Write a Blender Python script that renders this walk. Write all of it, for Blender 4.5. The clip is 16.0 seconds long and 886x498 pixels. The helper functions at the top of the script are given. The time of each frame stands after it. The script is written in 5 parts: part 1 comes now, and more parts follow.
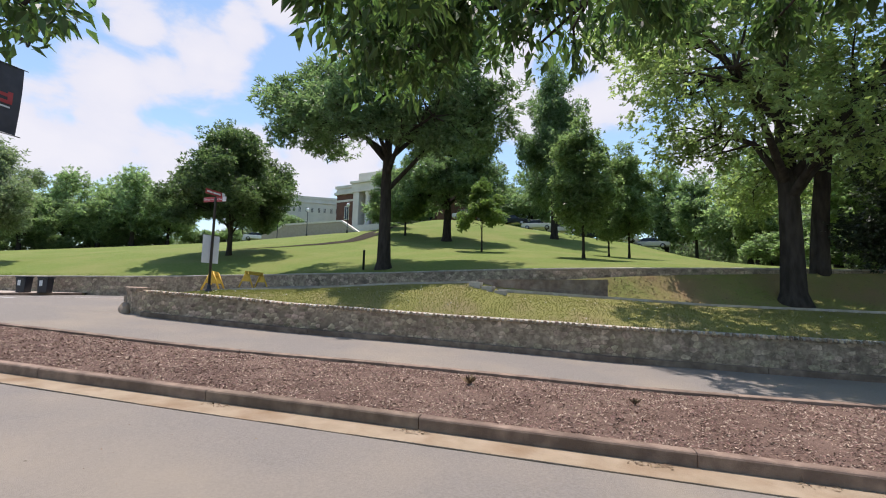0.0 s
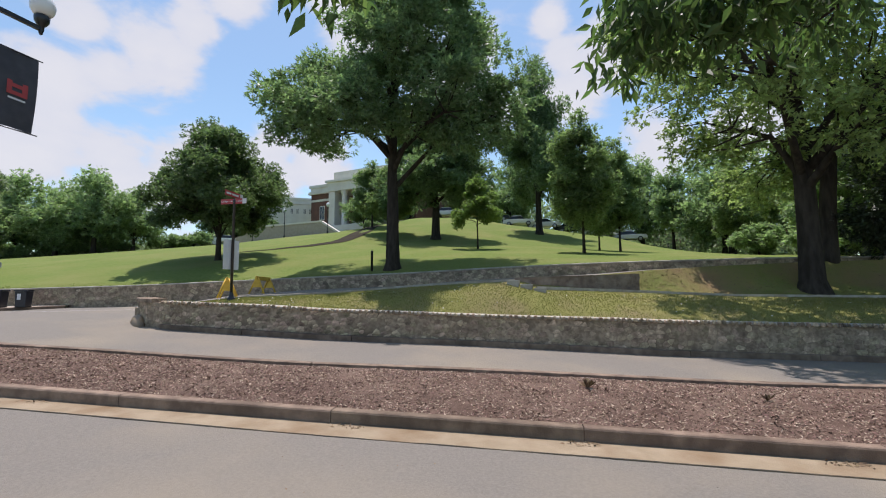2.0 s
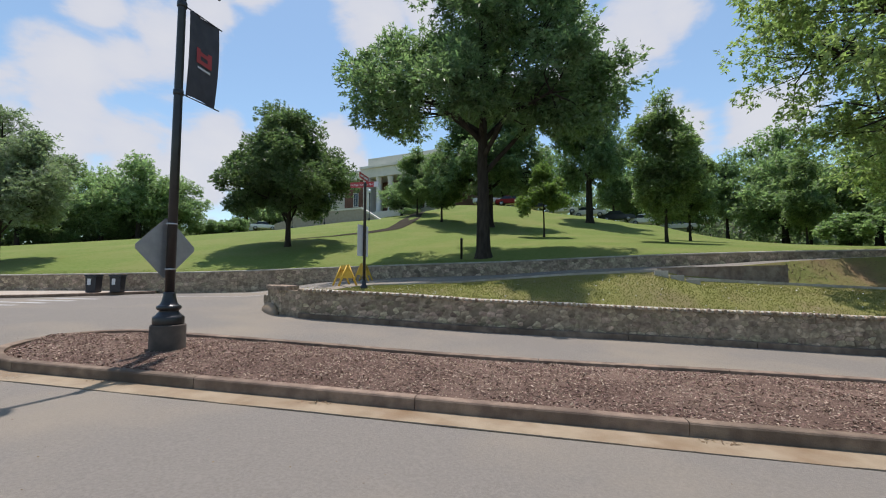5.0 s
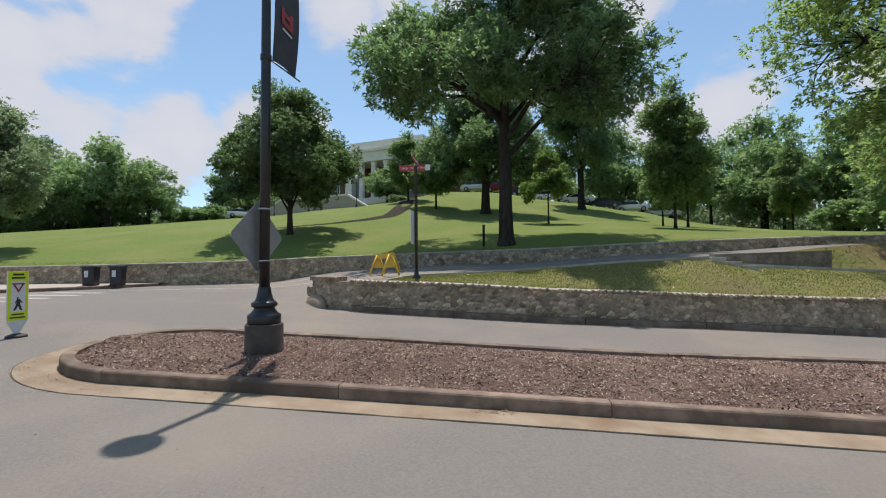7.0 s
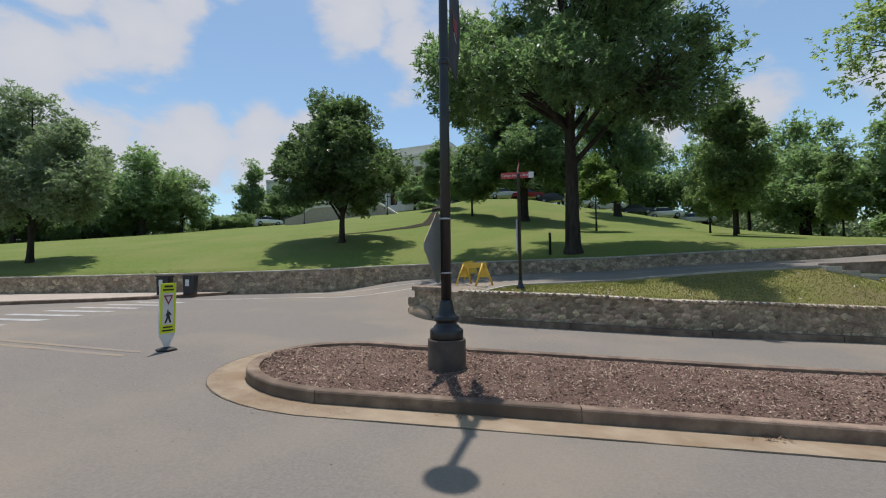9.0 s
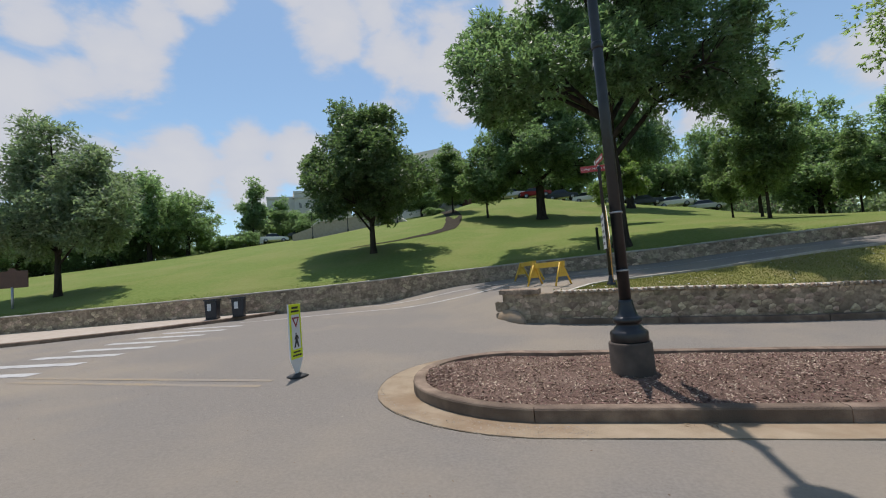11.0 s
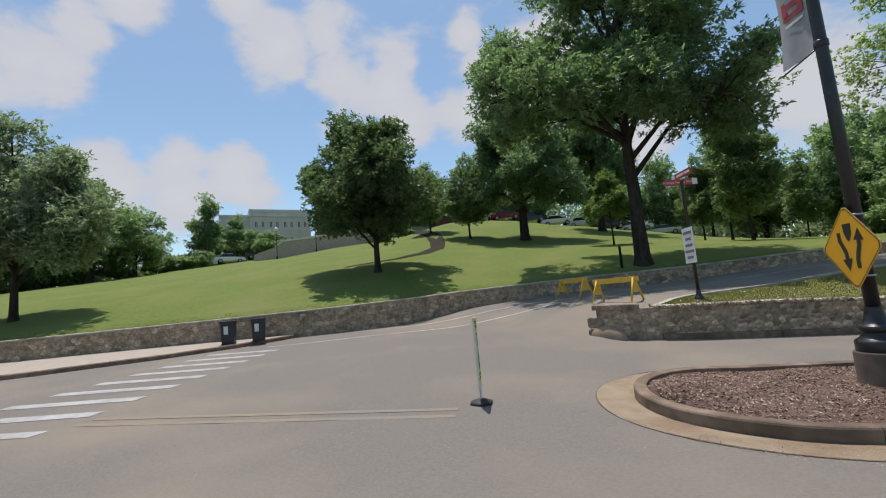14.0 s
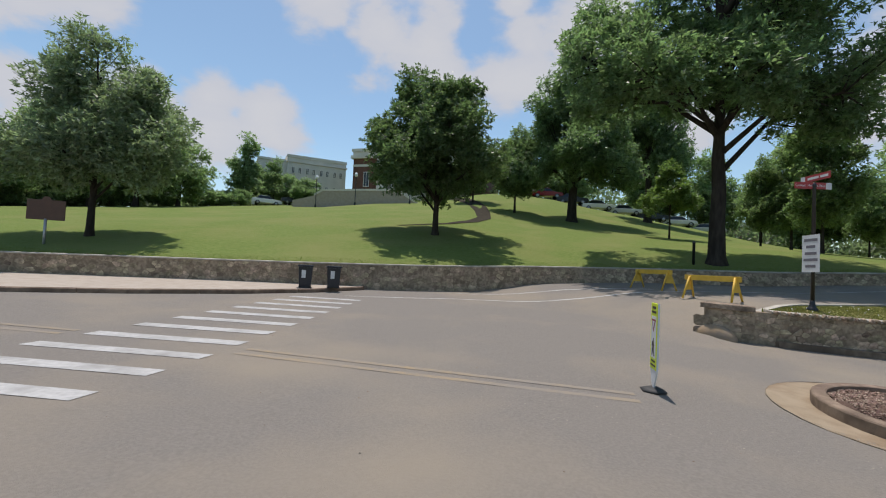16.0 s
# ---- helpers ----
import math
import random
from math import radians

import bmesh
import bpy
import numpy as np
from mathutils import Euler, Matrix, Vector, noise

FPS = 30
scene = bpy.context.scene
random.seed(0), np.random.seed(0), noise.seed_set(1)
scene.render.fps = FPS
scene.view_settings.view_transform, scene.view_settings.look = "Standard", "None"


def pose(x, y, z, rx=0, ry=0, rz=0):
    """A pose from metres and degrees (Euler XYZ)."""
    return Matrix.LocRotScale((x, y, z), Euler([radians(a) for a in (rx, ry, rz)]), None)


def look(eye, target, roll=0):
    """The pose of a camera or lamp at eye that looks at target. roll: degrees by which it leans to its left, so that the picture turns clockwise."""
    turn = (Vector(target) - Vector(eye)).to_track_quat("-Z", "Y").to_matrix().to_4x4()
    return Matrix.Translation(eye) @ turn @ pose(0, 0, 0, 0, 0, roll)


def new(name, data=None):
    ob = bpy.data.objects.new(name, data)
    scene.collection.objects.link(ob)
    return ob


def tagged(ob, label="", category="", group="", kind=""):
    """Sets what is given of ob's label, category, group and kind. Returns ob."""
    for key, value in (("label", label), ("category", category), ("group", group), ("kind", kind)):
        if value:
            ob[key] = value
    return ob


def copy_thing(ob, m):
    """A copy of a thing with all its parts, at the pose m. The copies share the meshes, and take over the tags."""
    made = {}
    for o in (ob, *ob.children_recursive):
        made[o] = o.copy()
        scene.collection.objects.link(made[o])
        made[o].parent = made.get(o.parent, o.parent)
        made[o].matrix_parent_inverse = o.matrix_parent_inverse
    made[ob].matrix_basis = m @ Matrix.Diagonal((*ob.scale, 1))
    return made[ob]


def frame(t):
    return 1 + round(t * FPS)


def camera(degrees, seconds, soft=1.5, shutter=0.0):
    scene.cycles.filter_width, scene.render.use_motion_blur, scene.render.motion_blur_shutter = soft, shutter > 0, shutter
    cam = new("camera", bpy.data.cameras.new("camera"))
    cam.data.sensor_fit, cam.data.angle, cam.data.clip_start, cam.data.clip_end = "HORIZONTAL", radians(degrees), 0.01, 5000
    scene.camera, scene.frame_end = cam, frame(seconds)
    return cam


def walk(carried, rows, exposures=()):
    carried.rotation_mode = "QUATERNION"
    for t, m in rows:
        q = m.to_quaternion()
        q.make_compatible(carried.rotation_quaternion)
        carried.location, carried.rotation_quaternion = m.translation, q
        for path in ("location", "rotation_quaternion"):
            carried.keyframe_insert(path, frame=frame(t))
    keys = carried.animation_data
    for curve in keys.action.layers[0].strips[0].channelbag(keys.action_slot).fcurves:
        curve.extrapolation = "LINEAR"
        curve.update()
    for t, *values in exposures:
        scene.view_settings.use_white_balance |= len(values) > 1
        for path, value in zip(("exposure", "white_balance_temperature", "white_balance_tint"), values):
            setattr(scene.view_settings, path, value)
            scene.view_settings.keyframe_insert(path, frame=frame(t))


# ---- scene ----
cam = camera(91.4, 16.0, soft=1.1)
SKY, CLOUD, SUN_POWER = 0.13, 0.58, 3.7
EXPOSURES = [(0.0, 0.65, 6540, 21), (1.2, 0.55, 6510, 20), (3.5, 0.38, 6440, 17), (7.0, 0.33, 6440, 16), (9.0, 0.18, 6440, 15), (12.5, 0.18, 6490, 16), (16.0, 0.13, 6540, 16)]
CLOUD_SEED = 3.7
CLOUDS = [(-0.376, 0.766, 0.521, 0.13), (-0.297, 0.78, 0.55, 0.12), (-0.285, 0.831, 0.478, 0.15), (-0.196, 0.863, 0.466, 0.13), (-0.16, 0.907, 0.389, 0.12), (-0.02, 0.915, 0.40, 0.16)]
CLOUDS += [(-0.72, 0.56, 0.43, 0.13), (-0.69, 0.585, 0.42, 0.10), (-0.573, 0.609, 0.548, 0.08), (-0.643, 0.591, 0.488, 0.08), (-0.75, 0.52, 0.40, 0.11), (-0.80, 0.47, 0.365, 0.10), (-0.76, 0.48, 0.44, 0.09), (0.11, 0.875, 0.472, 0.13)]
CLOUDS += [(-0.60, 0.738, 0.305, 0.10), (-0.52, 0.80, 0.285, 0.10), (-0.68, 0.688, 0.255, 0.12), (-0.60, 0.765, 0.22, 0.13), (-0.50, 0.835, 0.235, 0.11), (-0.735, 0.64, 0.22, 0.13), (-0.79, 0.565, 0.235, 0.13), (-0.84, 0.48, 0.24, 0.14)]
CLOUDS += [(-0.88, 0.40, 0.25, 0.13), (0.186, 0.935, 0.30, 0.11), (0.315, 0.903, 0.293, 0.12), (0.558, 0.777, 0.292, 0.16), (-0.016, 0.844, 0.536, 0.06), (0.01, 0.886, 0.464, 0.10), (-0.425, 0.693, 0.583, 0.07), (0.165, 0.859, 0.485, 0.09)]
METRES, EYE, TILT, LEAN, TURN = 20.0, 1.5, 0.0, 0.0, 20.8
ROWS = [
    (0.0, 0.0, 0.0, 0.0, -0.14, 5.88, -1.34),
    (0.5, -0.028, 0.0043, 0.0022, -5.33, 6.05, -1.55),
    (1.0, -0.0558, 0.0136, 0.0008, -5.2, 5.83, -1.96),
    (1.5, -0.0839, 0.0191, 0.0017, -4.9, 5.95, -2.37),
    (2.0, -0.1106, 0.0225, 0.0035, -4.32, 5.6, 0.66),
    (2.5, -0.1426, 0.0304, 0.0036, -0.58, 5.68, 0.95),
    (3.0, -0.1744, 0.0379, 0.0041, -0.15, 5.55, -0.35),
    (3.5, -0.2061, 0.051, 0.0055, -0.81, 5.44, 0.82),
    (4.0, -0.2394, 0.0582, 0.0058, -1.19, 5.15, 1.1),
    (6.5, -0.394, 0.1052, 0.0094, -5.74, 2.4, -0.63),
    (7.0, -0.4239, 0.1168, 0.0102, -6.54, 2.32, 0.59),
    (7.5, -0.4556, 0.1239, 0.0127, -6.59, 2.66, 0.52),
    (8.0, -0.4862, 0.1308, 0.0134, -6.04, 2.79, 1.08),
    (8.5, -0.5187, 0.1391, 0.0145, -4.98, 3.18, 2.12),
    (9.0, -0.5507, 0.1448, 0.0155, -5.11, 3.26, 0.62),
    (11.5, -0.6995, 0.1912, 0.0221, -6.33, 4.14, 5.85),
    (12.0, -0.7295, 0.205, 0.0244, -7.38, 4.68, 6.53),
    (12.5, -0.758, 0.2146, 0.0268, -9.35, 5.5, 7.08),
    (13.0, -0.7848, 0.2286, 0.027, -10.41, 6.32, 8.22),
    (13.5, -0.8154, 0.239, 0.0266, -11.8, 6.6, 5.34),
    (14.0, -0.8444, 0.2501, 0.0258, -12.97, 6.4, 5.06),
    (14.5, -0.8754, 0.2606, 0.0276, -13.15, 6.55, 4.91),
    (15.0, -0.9005, 0.2675, 0.0294, -13.38, 6.27, 2.47),
    (15.5, -0.9273, 0.2766, 0.0286, -11.1, 5.65, -1.14),
    (16.0, -0.9536, 0.287, 0.0284, -11.28, 2.18, -2.72),
]
walk(cam, [(t, pose(0, 0, EYE, TILT, LEAN, TURN) @ pose(METRES * x, METRES * y, METRES * z, 90 + pitch, roll, yaw)) for t, x, y, z, yaw, pitch, roll in ROWS], exposures=EXPOSURES)

# ---- light: high summer sun ahead of the walker, blue sky with broken cumulus ----
SUN = Vector((-0.75, 1.88, 7.4)).normalized()
world = bpy.data.worlds.new("sky")
scene.world = world
world.use_nodes = True
wn, wl = world.node_tree.nodes, world.node_tree.links
wn.clear()


def wnode(kind, **values):
    n = wn.new(kind)
    for key, v in values.items():
        n.inputs[key].default_value = v
    return n


sky = wn.new("ShaderNodeTexSky")
sky.sky_type, sky.sun_disc = "NISHITA", False
sky.sun_elevation, sky.sun_rotation = math.asin(SUN.z), math.atan2(SUN.x, SUN.y)
sky.air_density, sky.dust_density, sky.ozone_density = 1.0, 0.7, 0.7
coord = wn.new("ShaderNodeTexCoord")



def wmath(op, a, b=None, c=None):
    n = wn.new("ShaderNodeMath")
    n.operation = op
    for i, v in enumerate((a, b, c)):
        if v is None:
            continue
        if isinstance(v, (int, float)):
            n.inputs[i].default_value = v
        else:
            wl.new(v, n.inputs[i])
    return n.outputs[0]


# cloud layer: broken cumulus all over, thicker in the banks, each a lobe (x, y, z, size); the noise is drawn out level with the horizon
flat = wn.new("ShaderNodeMapping")
flat.inputs["Scale"].default_value, flat.inputs["Location"].default_value = (1.0, 1.0, 1.9), (CLOUD_SEED, 0.4, 1.3)
wl.new(coord.outputs["Generated"], flat.inputs[0])
big = wnode("ShaderNodeTexNoise", Scale=3.0, Detail=3.0, Roughness=0.5)
fine = wnode("ShaderNodeTexNoise", Scale=7.0, Detail=8.0, Roughness=0.56, Distortion=0.2)
for tex in (big, fine):
    wl.new(flat.outputs[0], tex.inputs["Vector"])
bank = None
for bx, by, bz, size in CLOUDS:
    dot = wn.new("ShaderNodeVectorMath")
    dot.operation = "DISTANCE"
    wl.new(coord.outputs["Generated"], dot.inputs[0])
    dot.inputs[1].default_value = Vector((bx, by, bz)).normalized()
    lobe = wmath("MAXIMUM", wmath("SUBTRACT", 1.0, wmath("DIVIDE", dot.outputs["Value"], size)), 0.0)
    bank = lobe if bank is None else wmath("SMOOTH_MAX", bank, lobe, 0.12)
amount = wmath("ADD", wmath("ADD", wmath("MULTIPLY", bank, 0.55), wmath("MULTIPLY", big.outputs["Fac"], 0.42)), wmath("MULTIPLY", wmath("SUBTRACT", fine.outputs["Fac"], 0.5), 0.85))
ramp = wn.new("ShaderNodeValToRGB")
ramp.color_ramp.elements[0].position, ramp.color_ramp.elements[1].position = 0.35, 0.57
ramp.color_ramp.interpolation = "EASE"
ramp.color_ramp.elements[1].color = (0.95, 0.95, 0.95, 1)
wl.new(amount, ramp.inputs[0])
shade = wn.new("ShaderNodeValToRGB")
shade.color_ramp.elements[0].position, shade.color_ramp.elements[1].position = 0.42, 0.75
shade.color_ramp.elements[0].color, shade.color_ramp.elements[1].color = (0.84, 0.9, 0.98, 1), (0.93, 0.97, 1.0, 1)
wl.new(amount, shade.inputs[0])
sky_bg, cloud_bg = wnode("ShaderNodeBackground", Strength=SKY), wnode("ShaderNodeBackground", Strength=CLOUD)
tone = wn.new("ShaderNodeMix")
tone.data_type, tone.blend_type = "RGBA", "MULTIPLY"
tone.inputs[0].default_value, tone.inputs[7].default_value = 1.0, (0.92, 1.04, 0.98, 1)
wl.new(sky.outputs[0], tone.inputs[6]), wl.new(tone.outputs[2], sky_bg.inputs[0]), wl.new(shade.outputs[0], cloud_bg.inputs[0])
both = wn.new("ShaderNodeMixShader")
wl.new(ramp.outputs[0], both.inputs[0]), wl.new(sky_bg.outputs[0], both.inputs[1]), wl.new(cloud_bg.outputs[0], both.inputs[2])
wo = wn.new("ShaderNodeOutputWorld")
wl.new(both.outputs[0], wo.inputs[0])

sun = new("sun", bpy.data.lights.new("sun", "SUN"))
sun.data.energy, sun.data.angle, sun.data.color = SUN_POWER, radians(0.53), (1.0, 0.965, 0.905)
sun.matrix_world = look(SUN * 100, (0, 0, 0))


# ---- materials ----
def material(name, base, second=None, scale=3.0, rough=0.85, bump=0.0, bump_scale=60.0, metal=0.0, third=None, third_scale=0.6, random_tint=0.0, island_tint=0.0, translucent=0.0, stretch=(1, 1, 1), gloss=0.5):
    m = bpy.data.materials.new(name)
    m.use_nodes = True
    n, l = m.node_tree.nodes, m.node_tree.links
    p = n["Principled BSDF"]
    p.inputs["Roughness"].default_value, p.inputs["Metallic"].default_value = rough, metal
    p.inputs["Base Color"].default_value = (*base, 1)
    p.inputs["Specular IOR Level"].default_value = gloss
    tc = n.new("ShaderNodeTexCoord")
    mp = n.new("ShaderNodeMapping")
    mp.inputs["Scale"].default_value = stretch
    l.new(tc.outputs["Object"], mp.inputs[0])

    def noise_tex(s, detail=6.0):
        t = n.new("ShaderNodeTexNoise")
        t.inputs["Scale"].default_value, t.inputs["Detail"].default_value = s, detail
        l.new(mp.outputs[0], t.inputs["Vector"])
        return t.outputs["Fac"]

    def mix(fac, a, b, lo=0.35, hi=0.65):
        x = n.new("ShaderNodeMix")
        x.data_type = "RGBA"
        r = n.new("ShaderNodeMapRange")
        r.inputs[1].default_value, r.inputs[2].default_value = lo, hi
        l.new(fac, r.inputs[0])
        l.new(r.outputs[0], x.inputs[0])
        for sock, v in ((x.inputs[6], a), (x.inputs[7], b)):
            if isinstance(v, tuple):
                sock.default_value = (*v, 1)
            else:
                l.new(v, sock)
        return x.outputs[2]

    colour = base
    if second:
        colour = mix(noise_tex(scale), base, second)
    if third:
        colour = mix(noise_tex(third_scale), colour, third, 0.45, 0.75)
    if random_tint or island_tint:
        hsv = n.new("ShaderNodeHueSaturation")
        src = n.new("ShaderNodeObjectInfo").outputs["Random"] if random_tint else n.new("ShaderNodeNewGeometry").outputs["Random Per Island"]
        amt = random_tint or island_tint
        r = n.new("ShaderNodeMapRange")
        r.inputs[3].default_value, r.inputs[4].default_value = 1 - amt, 1 + amt
        l.new(src, r.inputs[0])
        l.new(r.outputs[0], hsv.inputs["Value"])
        r2 = n.new("ShaderNodeMapRange")
        r2.inputs[3].default_value, r2.inputs[4].default_value = 0.5 - amt * 0.05, 0.5 + amt * 0.05
        wob = n.new("ShaderNodeMath")
        wob.operation = "FRACT"
        mul = n.new("ShaderNodeMath")
        mul.operation = "MULTIPLY"
        mul.inputs[1].default_value = 7.31
        l.new(src, mul.inputs[0]), l.new(mul.outputs[0], wob.inputs[0]), l.new(wob.outputs[0], r2.inputs[0])
        l.new(r2.outputs[0], hsv.inputs["Hue"])
        if isinstance(colour, tuple):
            hsv.inputs["Color"].default_value = (*colour, 1)
        else:
            l.new(colour, hsv.inputs["Color"])
        colour = hsv.outputs[0]
    if not isinstance(colour, tuple):
        l.new(colour, p.inputs["Base Color"])
    if bump:
        b = n.new("ShaderNodeBump")
        b.inputs["Strength"].default_value, b.inputs["Distance"].default_value = bump, 0.02
        l.new(noise_tex(bump_scale, 4.0), b.inputs["Height"])
        l.new(b.outputs[0], p.inputs["Normal"])
    if translucent:
        tr = n.new("ShaderNodeBsdfTranslucent")
        if isinstance(colour, tuple):
            tr.inputs[0].default_value = (*colour, 1)
        else:
            warm = n.new("ShaderNodeMix")
            warm.data_type, warm.blend_type = "RGBA", "MULTIPLY"
            warm.inputs[0].default_value = 1.0
            warm.inputs[7].default_value = (1.2, 1.4, 0.85, 1)
            l.new(colour, warm.inputs[6])
            l.new(warm.outputs[2], tr.inputs[0])
        mx = n.new("ShaderNodeMixShader")
        mx.inputs[0].default_value = translucent
        out = n["Material Output"]
        l.new(p.outputs[0], mx.inputs[1]), l.new(tr.outputs[0], mx.inputs[2]), l.new(mx.outputs[0], out.inputs[0])
    return m


ASPHALT = material("sun_bleached_asphalt", (0.188, 0.168, 0.144), (0.226, 0.202, 0.174), 34.0, 0.92, 0.6, 150.0, third=(0.29, 0.243, 0.182), third_scale=0.3, gloss=0.25)
GUTTER = material("gutter_concrete", (0.326, 0.257, 0.176), (0.27, 0.209, 0.139), 4.0, 0.9, 0.3, 90.0, third=(0.205, 0.135, 0.0784), third_scale=1.6, gloss=0.2)
KERB = material("weathered_kerb_concrete", (0.275, 0.201, 0.146), (0.157, 0.111, 0.0823), 5.0, 0.9, 0.4, 60.0, third=(0.114, 0.0813, 0.0605), third_scale=1.3, random_tint=0.1, gloss=0.2)
PAVING = material("pavement_concrete", (0.405, 0.344, 0.28), (0.352, 0.294, 0.232), 3.0, 0.9, 0.3, 80.0)
MULCH = material("brown_mulch_bed", (0.15, 0.098, 0.076), (0.10, 0.064, 0.05), 9.0, 0.95, 0.9, 45.0, third=(0.19, 0.13, 0.10), third_scale=1.1, gloss=0.1)
CHIP = material("mulch_chip", (0.23, 0.15, 0.115), (0.15, 0.095, 0.074), 3.0, 0.9, island_tint=0.5, gloss=0.15)
CHIP_PALE = material("dry_mulch_chip", (0.42, 0.33, 0.25), (0.33, 0.25, 0.19), 3.0, 0.9, island_tint=0.35, gloss=0.15)
MORTAR = material("wall_mortar", (0.407, 0.321, 0.23), (0.22, 0.17, 0.123), 9.0, 0.95, 1.0, 30.0, third=(0.149, 0.115, 0.0837), third_scale=1.3, gloss=0.1)
STONE = material("rubble_limestone", (0.495, 0.391, 0.274), (0.275, 0.211, 0.149), 13.0, 0.92, 1.0, 38.0, third=(0.165, 0.129, 0.093), third_scale=4.0, random_tint=0.5, gloss=0.15)
STONES = material("rubble_limestone_far", (0.495, 0.391, 0.274), (0.275, 0.211, 0.149), 13.0, 0.92, 1.0, 38.0, third=(0.165, 0.129, 0.093), third_scale=4.0, island_tint=0.36, gloss=0.15)
# low wall's stone, a darker brown than that of the other walls
LOW_STONE = material("dark_brown_stone", (0.21, 0.165, 0.13), (0.13, 0.1, 0.08), 6.0, 0.92, 0.8, 30.0, third=(0.3, 0.26, 0.21), third_scale=2.2, gloss=0.1)
CAPSTONE = material("pale_coping", (0.475, 0.437, 0.37), (0.342, 0.308, 0.254), 4.0, 0.92, 0.6, 40.0, third=(0.237, 0.212, 0.172), third_scale=1.5)
GRASS = material("mown_lawn", (0.125, 0.172, 0.04), (0.16, 0.202, 0.056), 6.0, 0.95, 0.9, 60.0, third=(0.195, 0.205, 0.07), third_scale=0.3, gloss=0.1)
GRASS_DRY = material("patchy_lawn", (0.177, 0.18, 0.055), (0.213, 0.2, 0.0682), 5.0, 0.95, 0.5, 70.0, third=(0.218, 0.178, 0.088), third_scale=0.8, gloss=0.1)
SOIL = material("leaf_littered_soil", (0.2, 0.19, 0.065), (0.17, 0.185, 0.055), 3.0, 0.95, 0.9, 40.0, third=(0.24, 0.155, 0.09), third_scale=0.5, gloss=0.1)
BLADE = material("grass_blade", (0.187, 0.188, 0.0633), (0.224, 0.207, 0.0805), 1.5, 0.8, island_tint=0.08, translucent=0.4, gloss=0.15)
BLADE_LUSH = material("lawn_blade", (0.12, 0.165, 0.04), (0.155, 0.19, 0.052), 1.5, 0.8, island_tint=0.2, translucent=0.4, gloss=0.15)
BARK = material("dark_furrowed_bark", (0.058, 0.048, 0.04), (0.03, 0.025, 0.021), 6.0, 0.95, 1.0, 26.0, stretch=(1, 1, 0.25), gloss=0.1)
LEAF = material("pecan_leaf", (0.138, 0.195, 0.108), (0.172, 0.235, 0.128), 0.5, 0.42, island_tint=0.4, translucent=0.6, gloss=0.6)
LEAF_LINDEN = material("linden_leaf", (0.175, 0.232, 0.115), (0.205, 0.262, 0.135), 0.5, 0.45, island_tint=0.4, translucent=0.6, gloss=0.5)
LEAF_DARK = material("maple_leaf", (0.095, 0.138, 0.07), (0.125, 0.172, 0.085), 0.5, 0.42, island_tint=0.38, translucent=0.55, gloss=0.45)
# distance haze is put into these two leaf colours, paler and bluer
LEAF_GREY_HAZE = material("grey_green_haze_leaf", (0.2, 0.245, 0.165), (0.23, 0.275, 0.185), 0.5, 0.5, island_tint=0.32, translucent=0.5, gloss=0.45)
LEAF_WOOD_HAZE = material("broadleaf_haze_leaf", (0.205, 0.27, 0.15), (0.24, 0.31, 0.175), 0.5, 0.5, island_tint=0.36, translucent=0.6, gloss=0.4)
LEAF_HOLLY = material("holly_leaf", (0.028, 0.045, 0.024), (0.04, 0.06, 0.03), 0.5, 0.4, island_tint=0.3, translucent=0.15, gloss=0.5)
LEAF_STREET = material("street_tree_leaf", (0.066, 0.112, 0.042), (0.09, 0.142, 0.05), 0.8, 0.5, island_tint=0.42, translucent=0.5, gloss=0.4)
LEAF_LIGHT = material("hackberry_leaf", (0.24, 0.295, 0.13), (0.28, 0.335, 0.15), 0.5, 0.5, island_tint=0.36, translucent=0.6, gloss=0.45)
LEAF_BRIGHT = material("young_leaf", (0.15, 0.215, 0.07), (0.18, 0.245, 0.08), 0.5, 0.5, island_tint=0.32, translucent=0.5, gloss=0.45)
TAR = material("joint_tar", (0.035, 0.03, 0.027), (0.06, 0.05, 0.042), 20.0, 0.9)
BLACK = material("black_gloss_paint", (0.012, 0.012, 0.014), (0.02, 0.019, 0.02), 8.0, 0.35, 0.1, 50.0)
PEDESTAL = material("stained_pedestal_concrete", (0.1, 0.0748, 0.0562), (0.055, 0.0405, 0.0312), 4.0, 0.85, 0.12, 60.0, third=(0.035, 0.0264, 0.0211), third_scale=2.5)
SIGN_YELLOW = material("traffic_sign_yellow", (0.75, 0.38, 0.015), (0.7, 0.35, 0.015), 3.0, 0.45)
LIME = material("fluorescent_lime_sheeting", (0.62, 0.72, 0.02), (0.58, 0.68, 0.02), 3.0, 0.45)
BARRICADE = material("barricade_yellow_paint", (0.72, 0.45, 0.05), (0.6, 0.36, 0.04), 5.0, 0.6)
WHITE = material("white_sign_sheeting", (0.68, 0.68, 0.68), (0.6, 0.6, 0.61), 4.0, 0.5)
ALUMINIUM = material("bare_aluminium_sheet", (0.42, 0.42, 0.43), (0.36, 0.36, 0.37), 6.0, 0.45, metal=0.6)
RED = material("faded_red_sheeting", (0.42, 0.05, 0.05), (0.36, 0.045, 0.045), 4.0, 0.5)
MAROON = material("yield_maroon_print", (0.28, 0.03, 0.04), (0.25, 0.03, 0.04), 4.0, 0.5)
INK = material("black_print", (0.02, 0.02, 0.02), None, rough=0.5)
BANNER = material("charcoal_banner_cloth", (0.045, 0.045, 0.055), (0.06, 0.06, 0.07), 5.0, 0.8, 0.2, 120.0)
